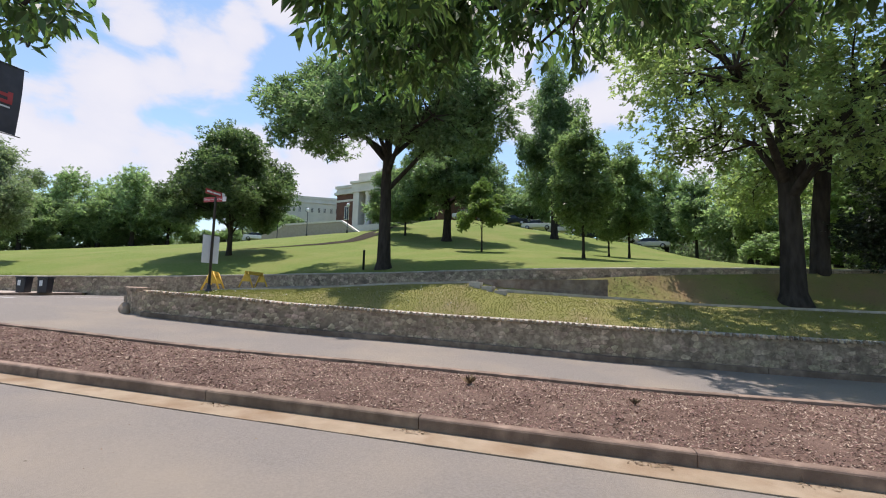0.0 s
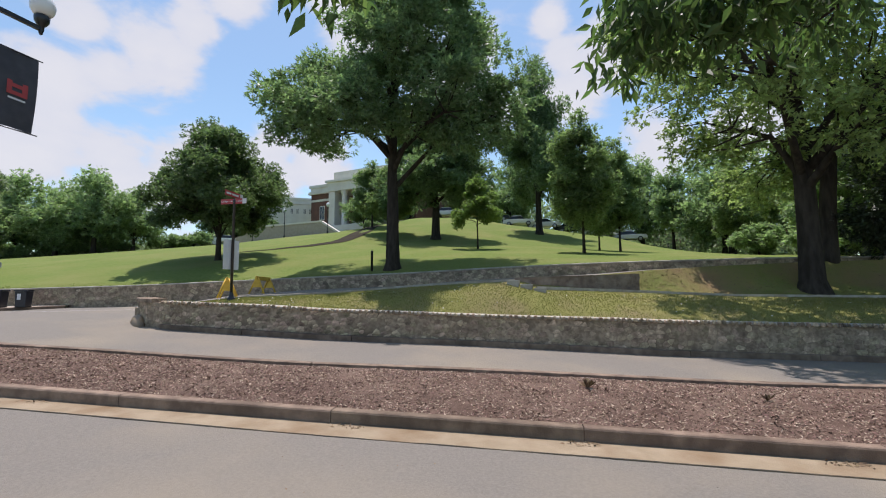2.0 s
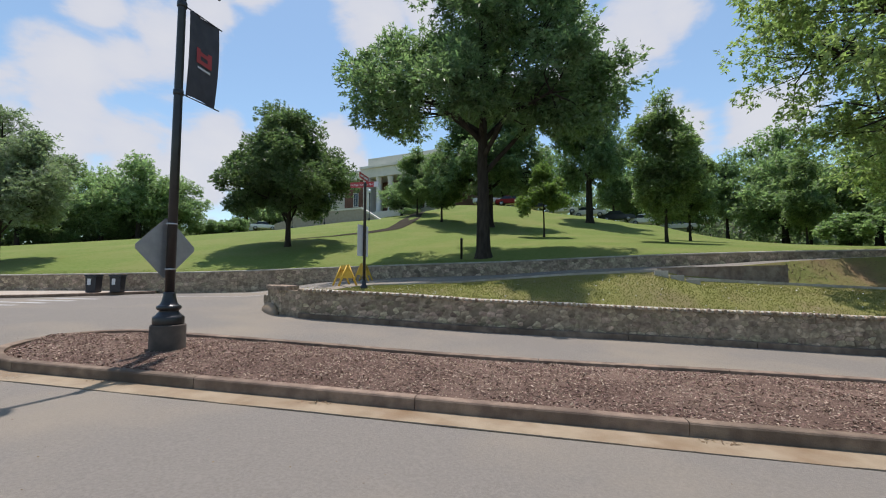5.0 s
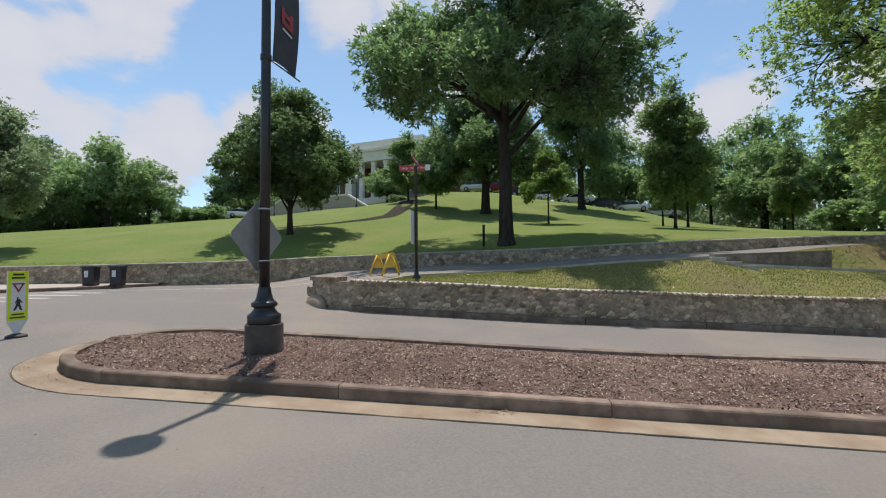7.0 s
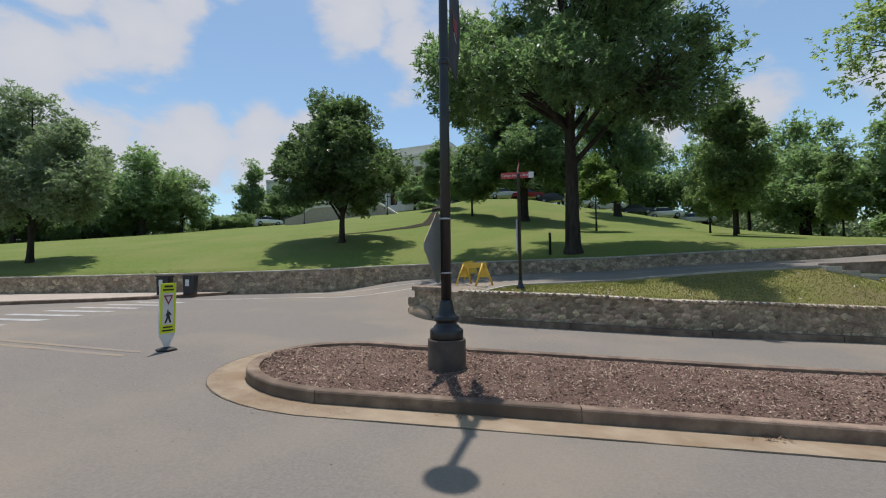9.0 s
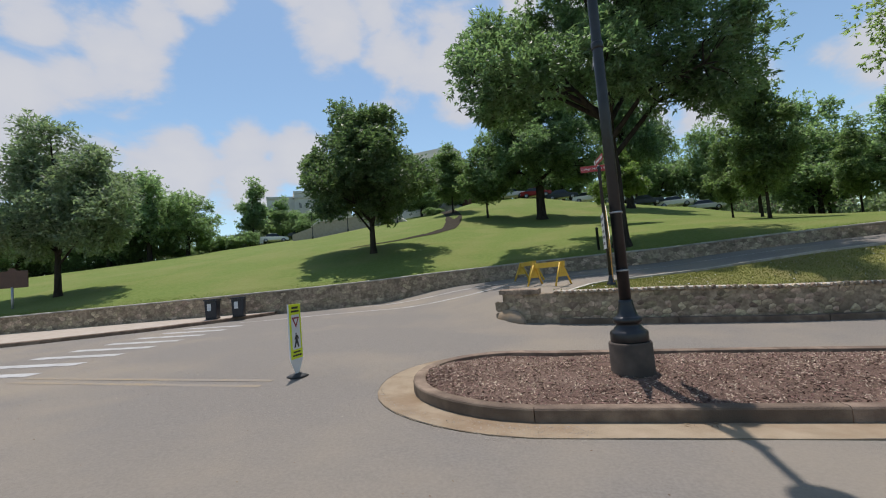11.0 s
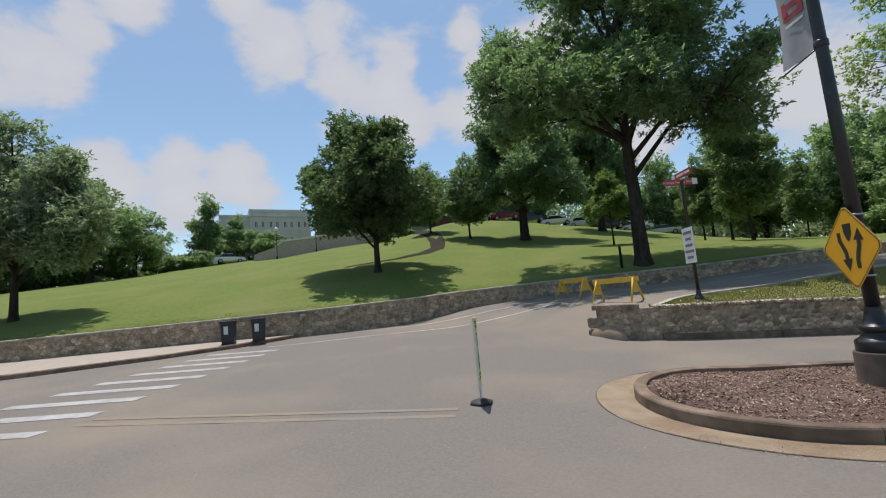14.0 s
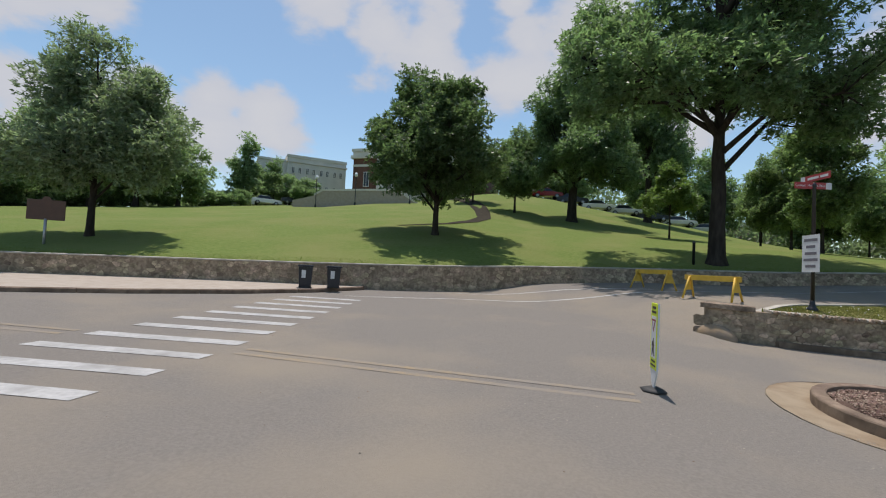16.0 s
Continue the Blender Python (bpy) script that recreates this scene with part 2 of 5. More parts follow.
BANNER_GREY = material("pale_banner_cloth", (0.32, 0.32, 0.33), (0.27, 0.27, 0.28), 5.0, 0.8)
PAINT = material("worn_white_road_paint", (0.47, 0.46, 0.44), (0.38, 0.37, 0.35), 14.0, 0.8, 0.3, 120.0, third=(0.28, 0.27, 0.25), third_scale=2.5, gloss=0.2)
PAINT_FAINT = material("faint_white_road_paint", (0.54, 0.53, 0.5), (0.42, 0.41, 0.38), 9.0, 0.85, 0.3, 120.0, third=(0.22, 0.205, 0.185), third_scale=1.5, gloss=0.2)
PAINT_YELLOW = material("worn_yellow_road_paint", (0.30, 0.232, 0.145), (0.24, 0.202, 0.155), 9.0, 0.85, third=(0.225, 0.2, 0.172), third_scale=1.0, gloss=0.2)
LIMESTONE = material("dressed_limestone", (0.68, 0.64, 0.57), (0.6, 0.56, 0.49), 0.6, 0.85, 0.2, 12.0)
BRICK = material("red_brown_brick", (0.16, 0.075, 0.05), (0.12, 0.055, 0.04), 1.2, 0.9, 0.3, 12.0)
TAN_BRICK = material("tan_brick", (0.3, 0.2, 0.14), (0.25, 0.165, 0.115), 1.2, 0.9, 0.3, 12.0)
WINDOW = material("dark_window_glass", (0.03, 0.035, 0.04), None, rough=0.1)
GLOBE = material("frosted_globe", (0.72, 0.72, 0.72), None, rough=0.25)
RUBBER = material("black_rubber", (0.025, 0.025, 0.025), (0.035, 0.033, 0.03), 9.0, 0.7)
BIN = material("dark_navy_bin_plastic", (0.012, 0.013, 0.022), (0.018, 0.018, 0.026), 5.0, 0.4)
RUST = material("brown_marker_paint", (0.11, 0.055, 0.035), (0.09, 0.045, 0.03), 4.0, 0.6)
CAR_GLASS = material("car_glass", (0.02, 0.025, 0.03), None, rough=0.08)
CHROME = material("wheel_alloy", (0.4, 0.4, 0.42), None, rough=0.35, metal=0.8)


# ---- mesh helpers ----
def mesh_from(name, verts, faces, mat, smooth=False):
    me = bpy.data.meshes.new(name)
    me.from_pydata([tuple(v) for v in verts], [], faces)
    me.materials.append(mat)
    if smooth:
        me.polygons.foreach_set("use_smooth", [True] * len(me.polygons))
    me.update()
    return me


def cards(name, quads, mat):
    """One mesh of loose faces from an array (n, corners, 3)."""
    q = np.asarray(quads, dtype=np.float32)
    n, k = q.shape[:2]
    me = bpy.data.meshes.new(name)
    me.vertices.add(n * k)
    me.vertices.foreach_set("co", q.reshape(-1))
    me.loops.add(n * k)
    me.loops.foreach_set("vertex_index", np.arange(n * k, dtype=np.int32))
    me.polygons.add(n)
    me.polygons.foreach_set("loop_start", np.arange(0, n * k, k, dtype=np.int32))
    me.materials.append(mat)
    me.update(calc_edges=True)
    return me


def part(name, bm, mat, parent, label=""):
    me = bpy.data.meshes.new(name)
    bm.to_mesh(me)
    bm.free()
    me.materials.append(mat)
    ob = new(name, me)
    ob.parent = parent
    if label:
        ob["label"] = label
    return ob


def piece(name, me, parent, m=None, label=""):
    ob = new(name, me)
    ob.parent = parent
    if m is not None:
        ob.matrix_basis = m
    if label:
        ob["label"] = label
    return ob


def thing(name, m, label, category, group=""):
    ob = new(name)
    ob.empty_display_size = 0.2
    ob.matrix_basis = m
    return tagged(ob, label, category, group)


def box(bm, lo, hi, bevel=0.0, m=None):
    made = bmesh.ops.create_cube(bm, size=1.0)["verts"]
    lo, hi = Vector(lo), Vector(hi)
    for v in made:
        v.co = Vector([lo[i] + (v.co[i] + 0.5) * (hi[i] - lo[i]) for i in range(3)])
    if bevel:
        edges = list({e for v in made for e in v.link_edges})
        out = bmesh.ops.bevel(bm, geom=edges, offset=bevel, segments=2, profile=0.7, affect="EDGES")
        made = list({v for f in out["faces"] for v in f.verts} | {v for v in made if v.is_valid})
    if m is not None:
        bmesh.ops.transform(bm, matrix=m, verts=[v for v in made if v.is_valid])
    return bm


def boxes(*specs, bevel=0.0):
    bm = bmesh.new()
    for lo, hi in specs:
        box(bm, lo, hi, bevel)
    return bm


def turned(profile, sides=24, m=None):
    """A solid of revolution about z from (radius, height) pairs."""
    bm = bmesh.new()
    rings = []
    for r, z in profile:
        rings.append([bm.verts.new((r * math.cos(a), r * math.sin(a), z)) for a in (2 * math.pi * i / sides for i in range(sides))])
    for a, b in zip(rings, rings[1:]):
        for i in range(sides):
            f = bm.faces.new((a[i], a[(i + 1) % sides], b[(i + 1) % sides], b[i]))
            f.smooth = True
    bm.faces.new(list(reversed(rings[0]))), bm.faces.new(rings[-1])
    if m is not None:
        bm.transform(m)
    return bm


def tube_rings(points, radii, sides=8):
    """Vertices and faces of a tapered tube along points."""
    verts, faces = [], []
    side = Vector((1, 0, 0))
    for i, (p, r) in enumerate(zip(points, radii)):
        d = (points[min(i + 1, len(points) - 1)] - points[max(i - 1, 0)]).normalized()
        u = (side - d * side.dot(d))
        u = u.normalized() if u.length > 1e-4 else Vector((0, 1, 0))
        v = d.cross(u)
        verts += [p + r * (math.cos(a) * u + math.sin(a) * v) for a in (2 * math.pi * k / sides for k in range(sides))]
    for i in range(len(points) - 1):
        for k in range(sides):
            a, b = i * sides + k, i * sides + (k + 1) % sides
            faces.append((a, b, b + sides, a + sides))
    return verts, faces


def rod(points, radii, sides=8, m=None):
    verts, faces = tube_rings([Vector(p) for p in points], radii if isinstance(radii, (list, tuple)) else [radii] * len(points), sides)
    bm = bmesh.new()
    vs = [bm.verts.new(v) for v in verts]
    for f in faces:
        bm.faces.new([vs[i] for i in f]).smooth = True
    bm.faces.new(list(reversed(vs[:sides]))), bm.faces.new(vs[-sides:])
    if m is not None:
        bm.transform(m)
    return bm


def plate(outline, thickness, m=None):
    """A flat sheet in the xz plane with a thickness along y, from its outline of (x, z)."""
    bm = bmesh.new()
    a = [bm.verts.new((x, -thickness / 2, z)) for x, z in outline]
    b = [bm.verts.new((x, thickness / 2, z)) for x, z in outline]
    bm.faces.new(a), bm.faces.new(list(reversed(b)))
    for i in range(len(a)):
        j = (i + 1) % len(a)
        bm.faces.new((a[j], a[i], b[i], b[j]))
    bmesh.ops.recalc_face_normals(bm, faces=bm.faces)
    if m is not None:
        bm.transform(m)
    return bm


def lettering(name, words, size, mat, parent, m):
    cu = bpy.data.curves.new(name, "FONT")
    cu.body, cu.size, cu.align_x, cu.align_y, cu.extrude = words, size, "CENTER", "CENTER", 0.001
    tmp = bpy.data.objects.new(name, cu)
    scene.collection.objects.link(tmp)
    me = bpy.data.meshes.new_from_object(tmp.evaluated_get(bpy.context.evaluated_depsgraph_get()))
    bpy.data.objects.remove(tmp)
    me.materials.clear()
    me.materials.append(mat)
    return piece(name, me, parent, m)


# ---- the lie of the land ----
def along(x, *table):
    return float(np.interp(x, table[0::2], table[1::2]))


def smooth(a, b, v):
    v = min(max((v - a) / (b - a), 0), 1)
    return v * v * (3 - 2 * v)


def street_z(x, y):
    a = along(x, -60, 0.9, -40, 0.8, -30, 0.72, -24.2, 0.645, -18, 0.51, -14.2, 0.30, -9, 0.10, -5.1, -0.06, -2.3, -0.16, 0, -0.24, 5, -0.42, 20, -0.9)
    return a + along(x, -60, 0.03, -24.2, 0.03, -18, 0.045, -14.2, 0.052, -9, 0.031, -5, 0.03, 0, 0.015, 20, 0.016) * max(y - 4.2, 0)


def road_z(x, y):
    """The street, with the drive that climbs from its mouth between the two stone walls."""
    drive = along(x, -20, 1.15, -17, 1.28, -14.5, 1.42, -10, 1.52, -6.7, 1.72, -4, 1.80, -1.5, 1.86, 0.5, 1.98, 2.6, 2.06, 6, 2.12, 15, 2.2) + 0.05 * (y - 12)
    s = ((x + 15.5) * 6.3 + (y - 10.2) * 5.5) / 8.36
    z = street_z(x, y)
    if y < 8 or (x > -15.3 and y < near_wall_y(x) + 0.3):
        return z
    return z + smooth(-1.0, 3.0, s) * (max(drive, z) - z)


def near_wall_y(x):
    return along(x, -15.3, 10.05, -14.6, 9.8, -13.4, 9.7, -12.4, 9.85, -10, 10.2, -8, 10.5, -5.2, 11.0, 0, 12.05, 6, 13.3, 12, 14.5, 30, 18.2)


def near_wall_top(x):
    return along(x, -15.3, 1.42, -14.2, 1.38, -10.7, 1.24, -9, 1.12, -6.9, 1.04, -4, 0.91, -1.2, 0.82, 0.3, 0.75, 4.1, 0.64, 12, 0.45, 30, 0.1)


def far_wall_y(x):
    return along(x, -120, -12, -60, 5, -45, 9.0, -37, 11.2, -32, 12.9, -27, 14.4, -24, 15.6, -21.3, 16.7, -19.5, 17.6, -17, 18.2, -14, 18.3, -9.9, 18.1, -4.6, 18.7, 0, 19.6, 6, 20.8, 12, 22, 40, 28)


def far_wall_top(x):
    return along(x, -60, 1.7, -37, 1.84, -28, 1.95, -24, 2.03, -21.3, 2.12, -19.4, 2.22, -14.5, 2.36, -9.5, 2.44, -5.5, 2.60, -1.5, 2.72, 0.5, 2.76, 5.3, 2.82, 12, 2.8, 40, 2.6)


def drive_edge_y(x):
    return along(x, -15.3, 10.5, -14.2, 10.7, -12.5, 11.5, -8, 12.8, -4, 13.9, 0, 16.6, 3, 18.0, 6, 19.4, 12, 20.8, 40, 26.8)


def low_line_y(x):
    return along(x, -4, 13.9, -3.4, 13.8, 0, 15.85, 3, 16.4, 8, 17.3, 40, 23) if x > -4 else drive_edge_y(x)


def low_line_z(x):
    return along(x, -4, 1.85, -3.3, 1.63, 0, 1.46, 3, 1.30, 8, 1.2, 40, 1.0) if x > -4 else road_z(x, drive_edge_y(x))


def bank_z(x, y):
    """Grass between the near wall and the drive."""
    lo, hi = near_wall_y(x) + 0.4, low_line_y(x)
    f = min(max((y - lo) / max(hi - lo, 0.1), 0), 1)
    a, b = near_wall_top(x) - 0.06, low_line_z(x) + 0.02
    return a + (b - a) * (f + 0.28 * math.sin(math.pi * f) * (1 - f))


def slope_z(x, y):
    """Littered slope between the foot of the grass bank and the drive."""
    lo, hi = low_line_y(x), drive_edge_y(x)
    f = min(max((y - lo) / max(hi - lo, 0.05), 0), 1)
    return low_line_z(x) + (road_z(x, hi) + 0.03 - low_line_z(x)) * f ** (1.0 + 0.9 * smooth(0, 5, x))


def hill_z(x, y):
    d = max(y - far_wall_y(x), 0)
    rate = along(x, -150, 0.06, -80, 0.12, -60, 0.153, -45, 0.17, -38, 0.19, -24, 0.215, -15, 0.185, -10, 0.155, 0, 0.11, 12, 0.085, 40, 0.05)
    reach = along(x, -80, 50, -60, 62, -36, 62, -24, 44, -10, 40, 20, 38)
    run = d if d < reach else reach + 4 * (1 - math.exp(-(d - reach) / 4))
    steep = 0.08 * max(min(d, 40) - 20, 0) * along(x, -30, 0, -18, 1, 3, 1, 12, 0)
    return far_wall_top(x) - 0.08 + rate * run + steep + 0.3 * smooth(0, 5, d) * along(x, -45, 0, -24, 1, -5, 1, 5, 0)


def strip(xs, lo, hi, rows, z):
    verts, faces = [], []
    n = rows + 1
    for x in xs:
        a, b = lo(x), hi(x)
        for j in range(n):
            f = j / rows
            y = a + (b - a) * f
            verts.append((x, y, z(x, y)))
    for i in range(len(xs) - 1):
        for j in range(rows):
            a = i * n + j
            faces.append((a, a + n, a + n + 1, a + 1))
    return verts, faces


def sheets(name, mat, label, category, *strips):
    verts, faces = [], []
    for v, f in strips:
        k = len(verts)
        verts += v
        faces += [tuple(i + k for i in g) for g in f]
    return tagged(new(name, mesh_from(name, verts, faces, mat, True)), label, category, kind="structure")


def steps(a, b, d):
    n = max(1, round((b - a) / d))
    return [a + (b - a) * i / n for i in range(n + 1)]


road = sheets("road", ASPHALT, "sun-bleached grey asphalt street with a side drive", "road",
              strip(steps(-110, -24, 1.0) + steps(-24, -15.3, 0.3)[1:], lambda x: -30, lambda x: far_wall_y(x) + 0.15, 90, road_z),
              strip(steps(-15.3, 40, 0.5), lambda x: -30, lambda x: near_wall_y(x) + 0.2, 60, road_z),
              strip(steps(-15.3, 40, 0.4), drive_edge_y, lambda x: far_wall_y(x) + 0.15, 14, road_z))
bank = sheets("grass_bank", GRASS_DRY, "patchy mown grass bank behind the low stone wall", "grass",
              strip(steps(-15.0, 40, 0.4), lambda x: near_wall_y(x) + 0.15, low_line_y, 14, bank_z))
soil = sheets("littered_slope", SOIL, "thin grass and leaf litter on a bare slope", "ground",
              strip(steps(-3.9, 40, 0.4), low_line_y, drive_edge_y, 12, slope_z))
lawn = sheets("lawn", GRASS, "green mown lawn rising over the hill", "lawn",
              strip(steps(-150, -62, 4.0) + steps(-62, 30, 0.8)[1:] + steps(30, 120, 5.0)[1:], lambda x: far_wall_y(x) + 0.15, lambda x: far_wall_y(x) + 60, 75, hill_z),
              strip(steps(-150, 120, 5.0), lambda x: far_wall_y(x) + 60, lambda x: 200, 20, hill_z))
gbm = bmesh.new()
bmesh.ops.create_circle(gbm, cap_ends=True, segments=64, radius=3500)
gm = bpy.data.meshes.new("ground")
gbm.to_mesh(gm)
gbm.free()
gm.materials.append(GRASS)
far_ground = tagged(new("ground", gm), "flat green country reaching the horizon", "ground", kind="structure")
far_ground.location.z = -3.0


# ---- long ribbons: kerbs, gutters, walls ----
def path_points(pts, d):
    out = []
    for a, b in zip(pts, pts[1:]):
        a, b = Vector(a), Vector(b)
        n = max(1, round((b - a).length / d))
        out += [a.lerp(b, i / n) for i in range(n)]
    return out + [Vector(pts[-1])]


def ribbon(pts, profile, base_z):
    """Sweep a cross-section, (offset to the left, height) pairs, along plan points; heights start from base_z(x, y)."""
    verts, faces, n = [], [], len(profile)
    for i, p in enumerate(pts):
        d = (pts[min(i + 1, len(pts) - 1)] - pts[max(i - 1, 0)]).normalized()
        left = Vector((-d.y, d.x))
        z0 = base_z(p.x, p.y)
        for o, h in profile:
            q = p + left * o
            verts.append((q.x, q.y, z0 + h))
    for i in range(len(pts) - 1):
        for j in range(n):
            k = (j + 1) % n
            faces.append((i * n + j, i * n + k, (i + 1) * n + k, (i + 1) * n + j))
    faces += [tuple(range(n)), tuple(range(len(verts) - 1, len(verts) - n - 1, -1))]
    return verts, faces


def fixed(verts, faces):
    bm = bmesh.new()
    vs = [bm.verts.new(v) for v in verts]
    for f in faces:
        bm.faces.new([vs[i] for i in f])
    bmesh.ops.recalc_face_normals(bm, faces=bm.faces)
    return bm


def island_front(x):
    return 5.25 + 0.133 * x


def island_back(x):
    return along(x, -14, 6.2, -10.8, 6.6, -9, 6.78, -7, 7.05, -2.8, 7.95, 1.1, 8.65, 4.3, 9.5, 40, 17.5)


TIP = [(-14.3 + 1.66 * math.cos(radians(270 - 9 * i)), 4.78 + 1.43 * math.sin(radians(270 - 9 * i))) for i in range(1, 20)] + [(-14.0, 6.2)]
front = [(40 - i * 54.2 / 54, island_front(40 - i * 54.2 / 54)) for i in range(55)]
back = [(x, island_back(x)) for x in steps(-14, 40, 1.0)]
rim = path_points(front + TIP + back[1:], 0.35)

# kerb in cast lengths, an island bed of mulch inside it
island = tagged(new("kerb"), "brown-stained concrete kerb round the planting island", "kerb", kind="structure")
profile = [(-0.005, -0.1), (0.0, 0.132), (-0.01, 0.15), (-0.028, 0.158), (-0.15, 0.155), (-0.17, 0.145), (-0.17, -0.1)]
length, run = 0.0, [rim[0]]
for a, b in zip(rim, rim[1:]):
    run.append(b)
    length += (b - a).length
    if length > 3.0 or b is rim[-1]:
        cut = [p.copy() for p in run]
        cut[-1] = cut[-2].lerp(cut[-1], 0.97)
        v, f = ribbon(cut, profile, street_z)
        part("kerb_stone", fixed(v, f), KERB, island)
        run, length = [b], 0.0
mv, mf = [], []
bed_x = [-14.3 - 1.49 * math.cos(radians(9 * i)) for i in range(10)] + [-14.2, -14.0] + steps(-14.0, 40, 0.5)[1:]


def tip_half(x):
    return 1.26 * math.sqrt(max(1 - ((x + 14.3) / 1.49) ** 2, 0))


def bed_lo(x):
    return 4.78 - tip_half(x) if x < -14.2 else island_front(x) + 0.17


def bed_hi(x):
    return 4.78 + tip_half(x) if x < -14 else island_back(x) - 0.17


def bed_z(x, y):
    lo, hi = bed_lo(x), bed_hi(x)
    f = min(max((y - lo) / max(hi - lo, 0.01), 0), 1)
    return street_z(x, y) + 0.10 + 0.10 * math.sin(math.pi * f) + 0.025 * noise.noise((x * 1.7, y * 1.7, 3.0))


mulch = sheets("mulch_bed", MULCH, "bed of brown shredded mulch inside the kerb", "mulch", strip(bed_x, bed_lo, bed_hi, 16, bed_z))

gpts = path_points(front + TIP, 0.4)
gv, gf = [], []
for i, p in enumerate(gpts):
    d = (gpts[min(i + 1, len(gpts) - 1)] - gpts[max(i - 1, 0)]).normalized()
    for k, h in ((0.0, 0.006), (0.43 + 0.07 * smooth(14.4, 16.0, -p.x), 0.010)):
        q = p + Vector((-d.y, d.x)) * k
        gv += [(q.x, q.y, street_z(q.x, q.y) + h), (q.x, q.y, street_z(q.x, q.y) - 0.05)]
for i in range(len(gpts) - 1):
    a, b = 4 * i, 4 * i + 4
    gf += [(a, a + 2, b + 2, b), (a + 2, a + 3, b + 3, b + 2), (a, b, b + 1, a + 1)]
gb = fixed(gv, gf)
gutter_mesh = bpy.data.meshes.new("gutter")
gb.to_mesh(gutter_mesh)
gb.free()
gutter_mesh.materials.append(GUTTER)
gutter = tagged(new("gutter", gutter_mesh), "tan concrete gutter along the kerb", "gutter", kind="structure")
# tarred joint between gutter and asphalt, broken here and there
jv, jf = [], []
for i, p in enumerate(path_points(front + TIP, 0.12)):
    jn = noise.noise((p.x * 1.3, p.y * 1.3, 9.0))
    jd = Vector((0.133, -1.0)).normalized() if p.x > -14.3 else (p - Vector((-14.3, 4.78))).normalized()
    k = 0.428 + 0.07 * smooth(14.4, 16.0, -p.x) + 0.006 * noise.noise((p.x * 5, p.y * 5, 2.0))
    w = max(0.005 + 0.009 * jn, 0.001)
    for o in (k - w, k + w):
        q = p + jd * o
        jv.append((q.x, q.y, street_z(q.x, q.y) + 0.0135))
jf = [(i, i + 1, i + 3, i + 2) for i in range(0, len(jv) - 2, 2)]
piece("joint", mesh_from("joint", jv, jf, TAR), gutter)


def wall_body(name, pts, width, top, foot, mat, label):
    """A wall along plan points (its front face), width to the left, from below the ground to its own top height."""
    verts, faces = [], []
    for i, p in enumerate(pts):
        d = (pts[min(i + 1, len(pts) - 1)] - pts[max(i - 1, 0)]).normalized()
        q = p + Vector((-d.y, d.x)) * width
        zt, zb = top(p.x), foot(p.x, p.y) - 0.3
        verts += [(p.x, p.y, zb), (p.x, p.y, zt), (q.x, q.y, zt), (q.x, q.y, zb)]
    for i in range(len(pts) - 1):
        for j in range(4):
            faces.append((i * 4 + j, i * 4 + (j + 1) % 4, i * 4 + 4 + (j + 1) % 4, i * 4 + 4 + j))
    faces += [(0, 1, 2, 3), (len(verts) - 1, len(verts) - 2, len(verts) - 3, len(verts) - 4)]
    bm = fixed(verts, faces)
    me = bpy.data.meshes.new(name)
    bm.to_mesh(me)
    bm.free()
    me.materials.append(mat)
    return tagged(new(name, me), label, "wall", kind="structure")


near_pts = path_points([(x, near_wall_y(x)) for x in (-15.3, -14.6, -13.4, -12.4, -10, -8, -5.2, 0, 6, 12, 30)], 0.5)
near_wall = wall_body("wall_near", near_pts, 0.38, lambda x: near_wall_top(x) - 0.05, street_z, MORTAR, "low rubble limestone retaining wall with a pale rough coping")
far_pts = path_points([(x, far_wall_y(x)) for x in (-80, -60, -45, -37, -32, -27, -24, -21.3, -19.5, -17, -14, -9.9, -4.6, 0, 6, 12)], 0.7)
far_wall = wall_body("wall_far", far_pts, 0.36, lambda x: far_wall_top(x) - 0.05, road_z, MORTAR, "long grey stone retaining wall under the lawn")
low_pts = path_points([(-4.0, 13.93), (-3.4, 14.0), (-2, 14.75), (0.03, 15.9)], 0.4)
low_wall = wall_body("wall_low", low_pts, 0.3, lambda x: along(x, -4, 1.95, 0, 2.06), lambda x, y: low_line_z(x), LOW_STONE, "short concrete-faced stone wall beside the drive")


